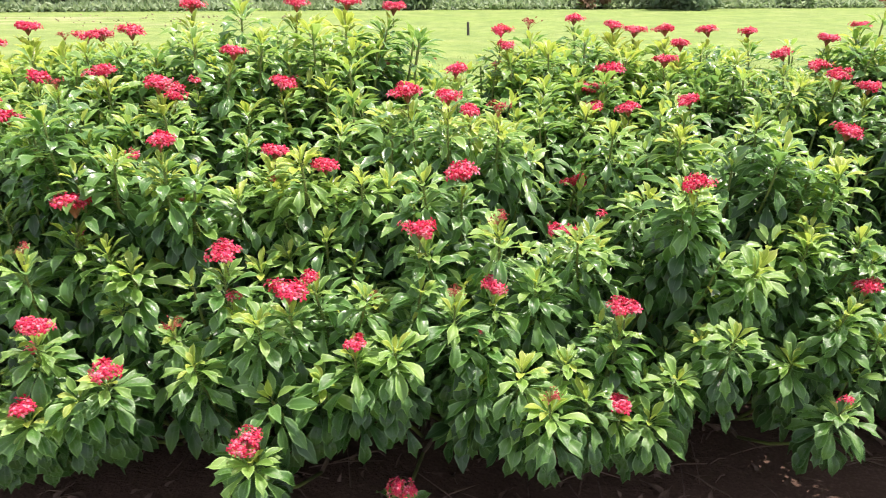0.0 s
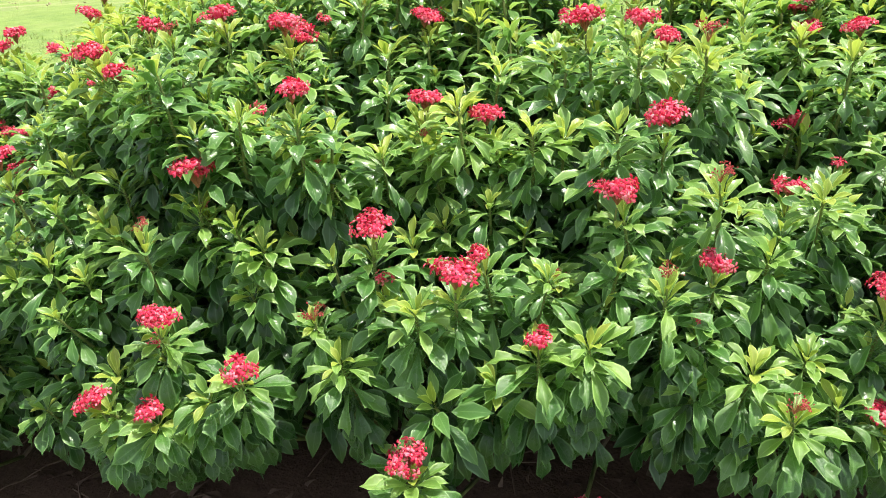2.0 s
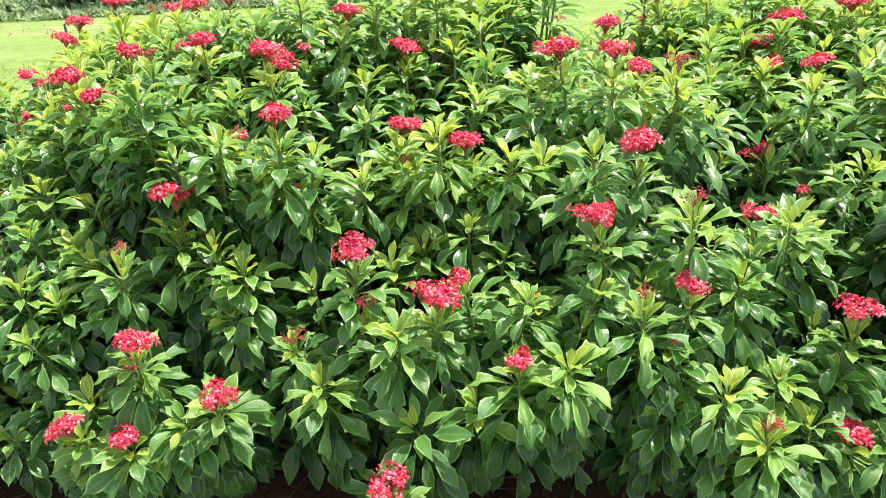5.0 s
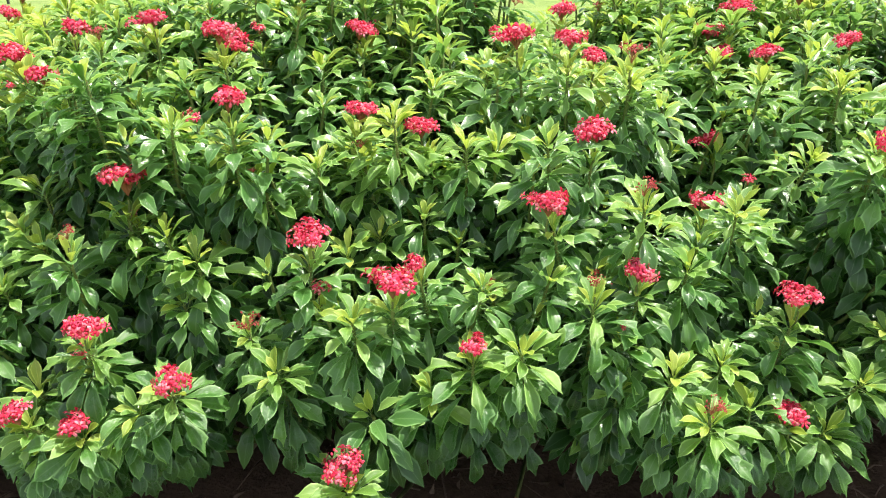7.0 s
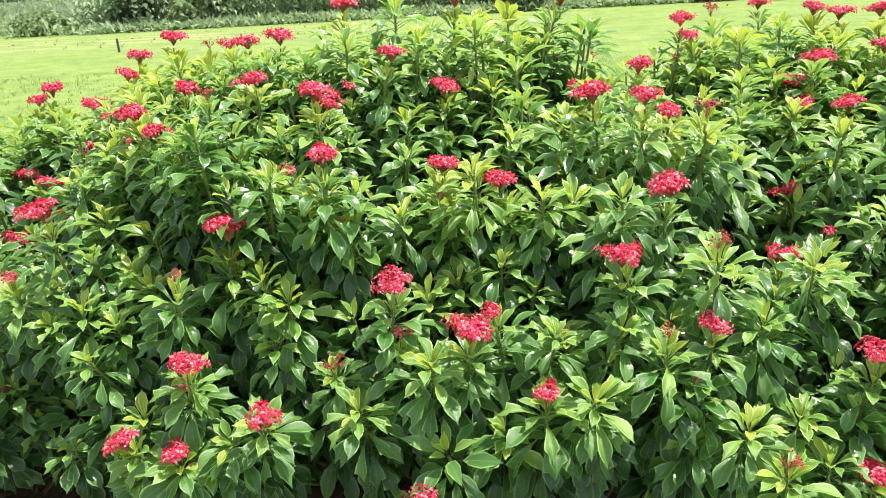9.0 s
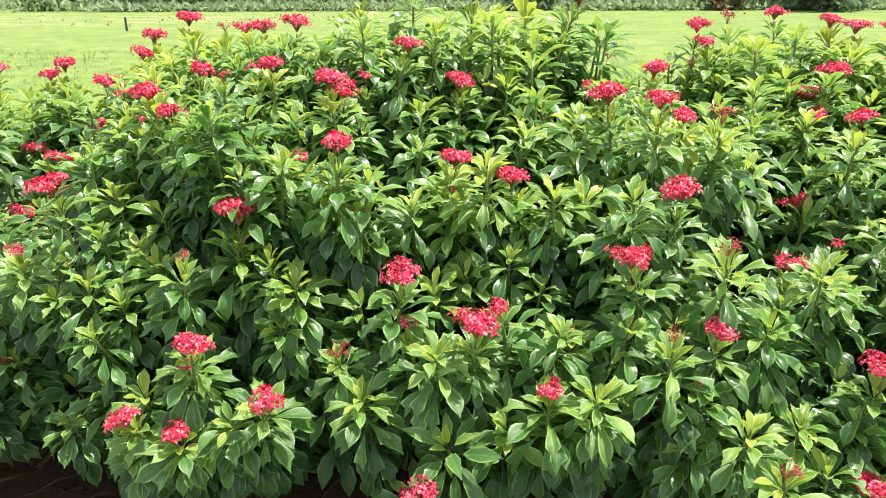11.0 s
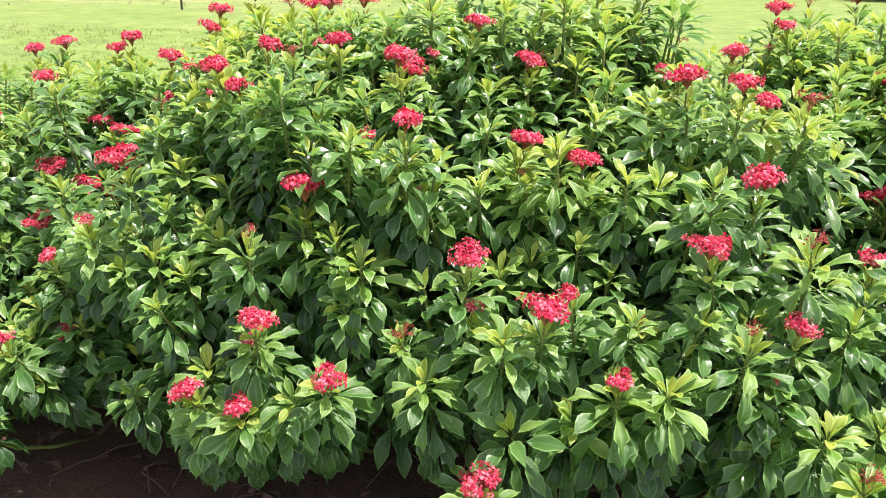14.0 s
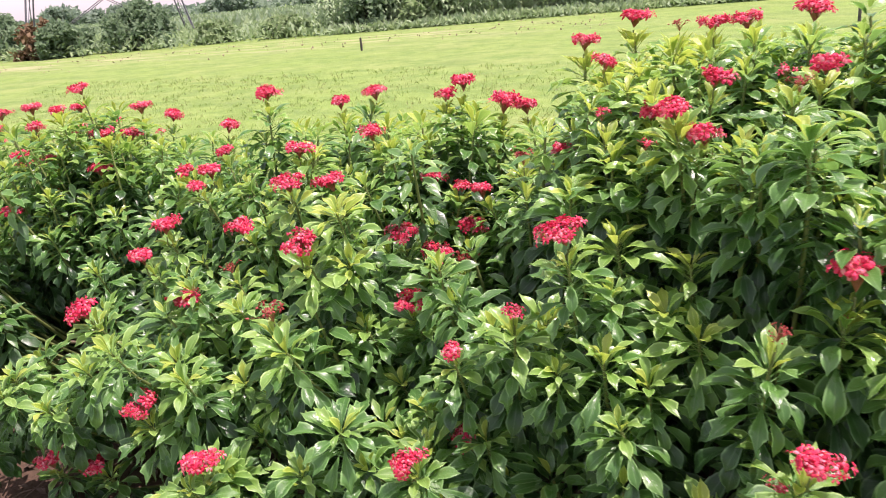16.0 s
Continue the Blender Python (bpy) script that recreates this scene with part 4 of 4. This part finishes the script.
def pylon(x, y, turn):
    """A lattice transmission tower."""
    thing = tagged(new("pylon"), "grey steel lattice power pylon behind the far bushes", "pylon")
    thing.matrix_world = pose(x, y, 0, 0, 0, turn) @ Matrix.Scale(0.8, 4)
    levels = [(0, 5.6), (6, 4.3), (12, 3.1), (18, 2.2), (25, 1.4), (33, 0.9), (40, 0.5)]
    corners = ((-1, -1), (1, -1), (1, 1), (-1, 1))
    for cx, cy in corners:
        h = Heap()
        tube(h, [(cx * w, cy * 0.6 * w, z - (0.05 if z == 0 else 0)) for z, w in levels], [0.065] * len(levels), 4)
        part("leg", h.mesh("leg", [STEEL], smooth=False), thing)
    braces = Heap()
    for (z0, w0), (z1, w1) in zip(levels, levels[1:]):
        for (ax, ay), (bx, by) in zip(corners, corners[1:] + corners[:1]):
            tube(braces, [(ax * w0, ay * 0.6 * w0, z0), (bx * w1, by * 0.6 * w1, z1)], [0.03, 0.03], 4)
            tube(braces, [(bx * w0, by * 0.6 * w0, z0), (ax * w1, ay * 0.6 * w1, z1)], [0.03, 0.03], 4)
            tube(braces, [(ax * w1, ay * 0.6 * w1, z1), (bx * w1, by * 0.6 * w1, z1)], [0.05, 0.05], 4)
    part("bracing", braces.mesh("bracing", [STEEL], smooth=False), thing)
    for z, l in ((25, 8.0), (33, 6.4), (39, 4.6)):
        h = Heap()
        for s in (-1, 1):
            tube(h, [(0, 0, z), (s * l, 0, z + 0.3)], [0.12, 0.06], 4)
            tube(h, [(0, 0, z + 1.6), (s * l, 0, z + 0.3)], [0.08, 0.05], 4)
        part("cross_arm", h.mesh("cross_arm", [STEEL], smooth=False), thing)


def build_scrub():
    """Weeds and low scrub along the foot of the maize and round the field corner, and the low crop behind it."""
    h = Heap()
    for i in range(5200):
        x = rng.uniform(-60, 40)
        corner = x < -20
        y = edge_y(max(x, -32)) + (rng.uniform(-0.5, 13) if corner else rng.uniform(-0.5, 1.2))
        tall = rng.uniform(0.2, 0.7) if corner else rng.uniform(0.08, 0.3)
        for _ in range(9):
            p = np.array((x, y, 0.0)) + (rng.normal(0, 0.25), rng.normal(0, 0.25), tall * rng.random())
            t = frame_of(rng.normal(0, 1, 3) + (0, 0, 0.9), rng.normal(0, 0.7, 3) + (0, 0, 1.0)) * rng.uniform(0.15, 0.4)
            h.add(np.array([(0, 0, 0), (0.2, 0.5, 0.05), (0, 1, -0.1), (-0.2, 0.5, 0.05)]) @ t.T + p, [(0, 1, 2), (0, 2, 3)], slot=i % 3 // 2)
    tagged(new("scrub", h.mesh("scrub", [BUSH_PALE, MAIZE])), "low pale green scrub and weeds along the meadow's edge", "scrub", kind="stuff")


def build_far_crop():
    """The low crop that fills the land between the field corner and the distant trees."""
    h = Heap()
    for i in range(9000):
        y = 38 + 74 * rng.random() ** 1.3
        x = rng.uniform(-1.75 * y, -16 - 0.1 * y)
        p = np.array((x, y, 0.0))
        k = 0.6 + y / 90
        for _ in range(5):
            t = frame_of(rng.normal(0, 0.8, 3) + (0, 0, 1.0), rng.normal(0, 0.7, 3) + (0, 0, 1.0)) * rng.uniform(0.7, 1.2)
            t[:, 0] *= k
            h.add(np.array([(0, 0, 0), (0.22, 0.5, 0.05), (0, 1, -0.1), (-0.22, 0.5, 0.05)]) @ t.T + p + (rng.normal(0, 0.4), rng.normal(0, 0.4), 0), [(0, 1, 2), (0, 2, 3)], slot=i % 2)
    tagged(new("far_crop", h.mesh("far_crop", [MAIZE, BUSH_PALE])), "pale green low crop on the fields behind the bushes", "crop", kind="stuff")


def build_far_woods():
    """The unbroken low wood under the distant trees."""
    h = Heap()
    for i in range(9000):
        x = rng.uniform(-230, 130)
        p = np.array((x, 132 + rng.uniform(-4, 14), (2.4 + 1.0 * noise.noise(Vector((x * 0.07, 0, 0)))) * rng.random() ** 0.7))
        t = frame_of(rng.normal(0, 1, 3), rng.normal(0, 0.7, 3) + (0, 0, 1.0)) * rng.uniform(0.9, 1.8)
        h.add(np.array([(0, 0, 0), (0.35, 0.45, 0.08), (0, 1, -0.1), (-0.35, 0.45, 0.08)]) @ t.T + p, [(0, 1, 2), (0, 2, 3)])
    tagged(new("far_woods", h.mesh("far_woods", [TREE])), "low dull green woods on the horizon", "woods", kind="stuff")


build_far_crop()
build_far_woods()
build_grass()
build_clods()
build_maize()
build_scrub()
for px, py, tall, lean in ((-12.7, 19.9, 0.40, 3), (0.2, 20.1, 0.36, -2), (-28.8, 19.1, 0.38, 4)):
    post(px, py, tall, lean)
EDGE = "bushes along the meadow's far edge"
clumped_plant("bush", "dark green dense bush at the maize edge", "bush", -18.6, 30.9, 1.8, 2.1, BUSH, EDGE)
clumped_plant("bush", "pale grey-green willowy bush at the maize edge", "bush", -16.0, 32.2, 3.2, 1.7, BUSH_PALE, EDGE, 30)
clumped_plant("bush", "dark green upright bush before the maize", "bush", -2.1, 33.3, 1.6, 2.2, BUSH, EDGE)
clumped_plant("bush", "small brownish bush before the maize", "bush", 5.6, 34.9, 2.1, 1.1, BUSH_RUST, EDGE)
clumped_plant("bush", "wide dark green bush before the maize", "bush", 9.3, 35.2, 4.6, 2.2, BUSH, EDGE, 44)
clumped_plant("bush", "low pale green bush before the maize", "bush", 15.2, 37.0, 2.6, 1.2, BUSH_PALE, EDGE)
clumped_plant("bush", "tall rounded dark green bush at the field corner", "bush", -30.1, 28.5, 3.3, 2.1, BUSH, EDGE, 44)
clumped_plant("bush", "rust-brown dry bush at the field corner", "bush", -34.0, 26.1, 2.8, 1.7, BUSH_RUST, EDGE, 30)
clumped_plant("bush", "low dark green bush at the field corner", "bush", -32.5, 25.9, 2.6, 1.5, BUSH, EDGE, 30)
clumped_plant("bush", "round dark green bush at the field corner", "bush", -39.2, 27.4, 3.5, 2.2, BUSH, EDGE, 34)
clumped_plant("bush", "pale green scrub at the field corner", "bush", -26.4, 29.3, 2.6, 0.9, BUSH_PALE, EDGE)
clumped_plant("bush", "pale green scrub beside the maize", "bush", -22.8, 30.4, 2.3, 0.9, BUSH_PALE, EDGE)
for k in range(34):
    tx = -170 + 8.5 * k + rng.uniform(-4, 4)
    clumped_plant("tree", "distant hazy green tree beyond the fields", "tree", tx, 118 + rng.uniform(-14, 22), rng.uniform(6, 11), rng.uniform(2.6, 4.8),
                  TREE, "distant tree line", 26, 0.1, 1.0, 46)
pylon(-37.4, 33.3, 48)
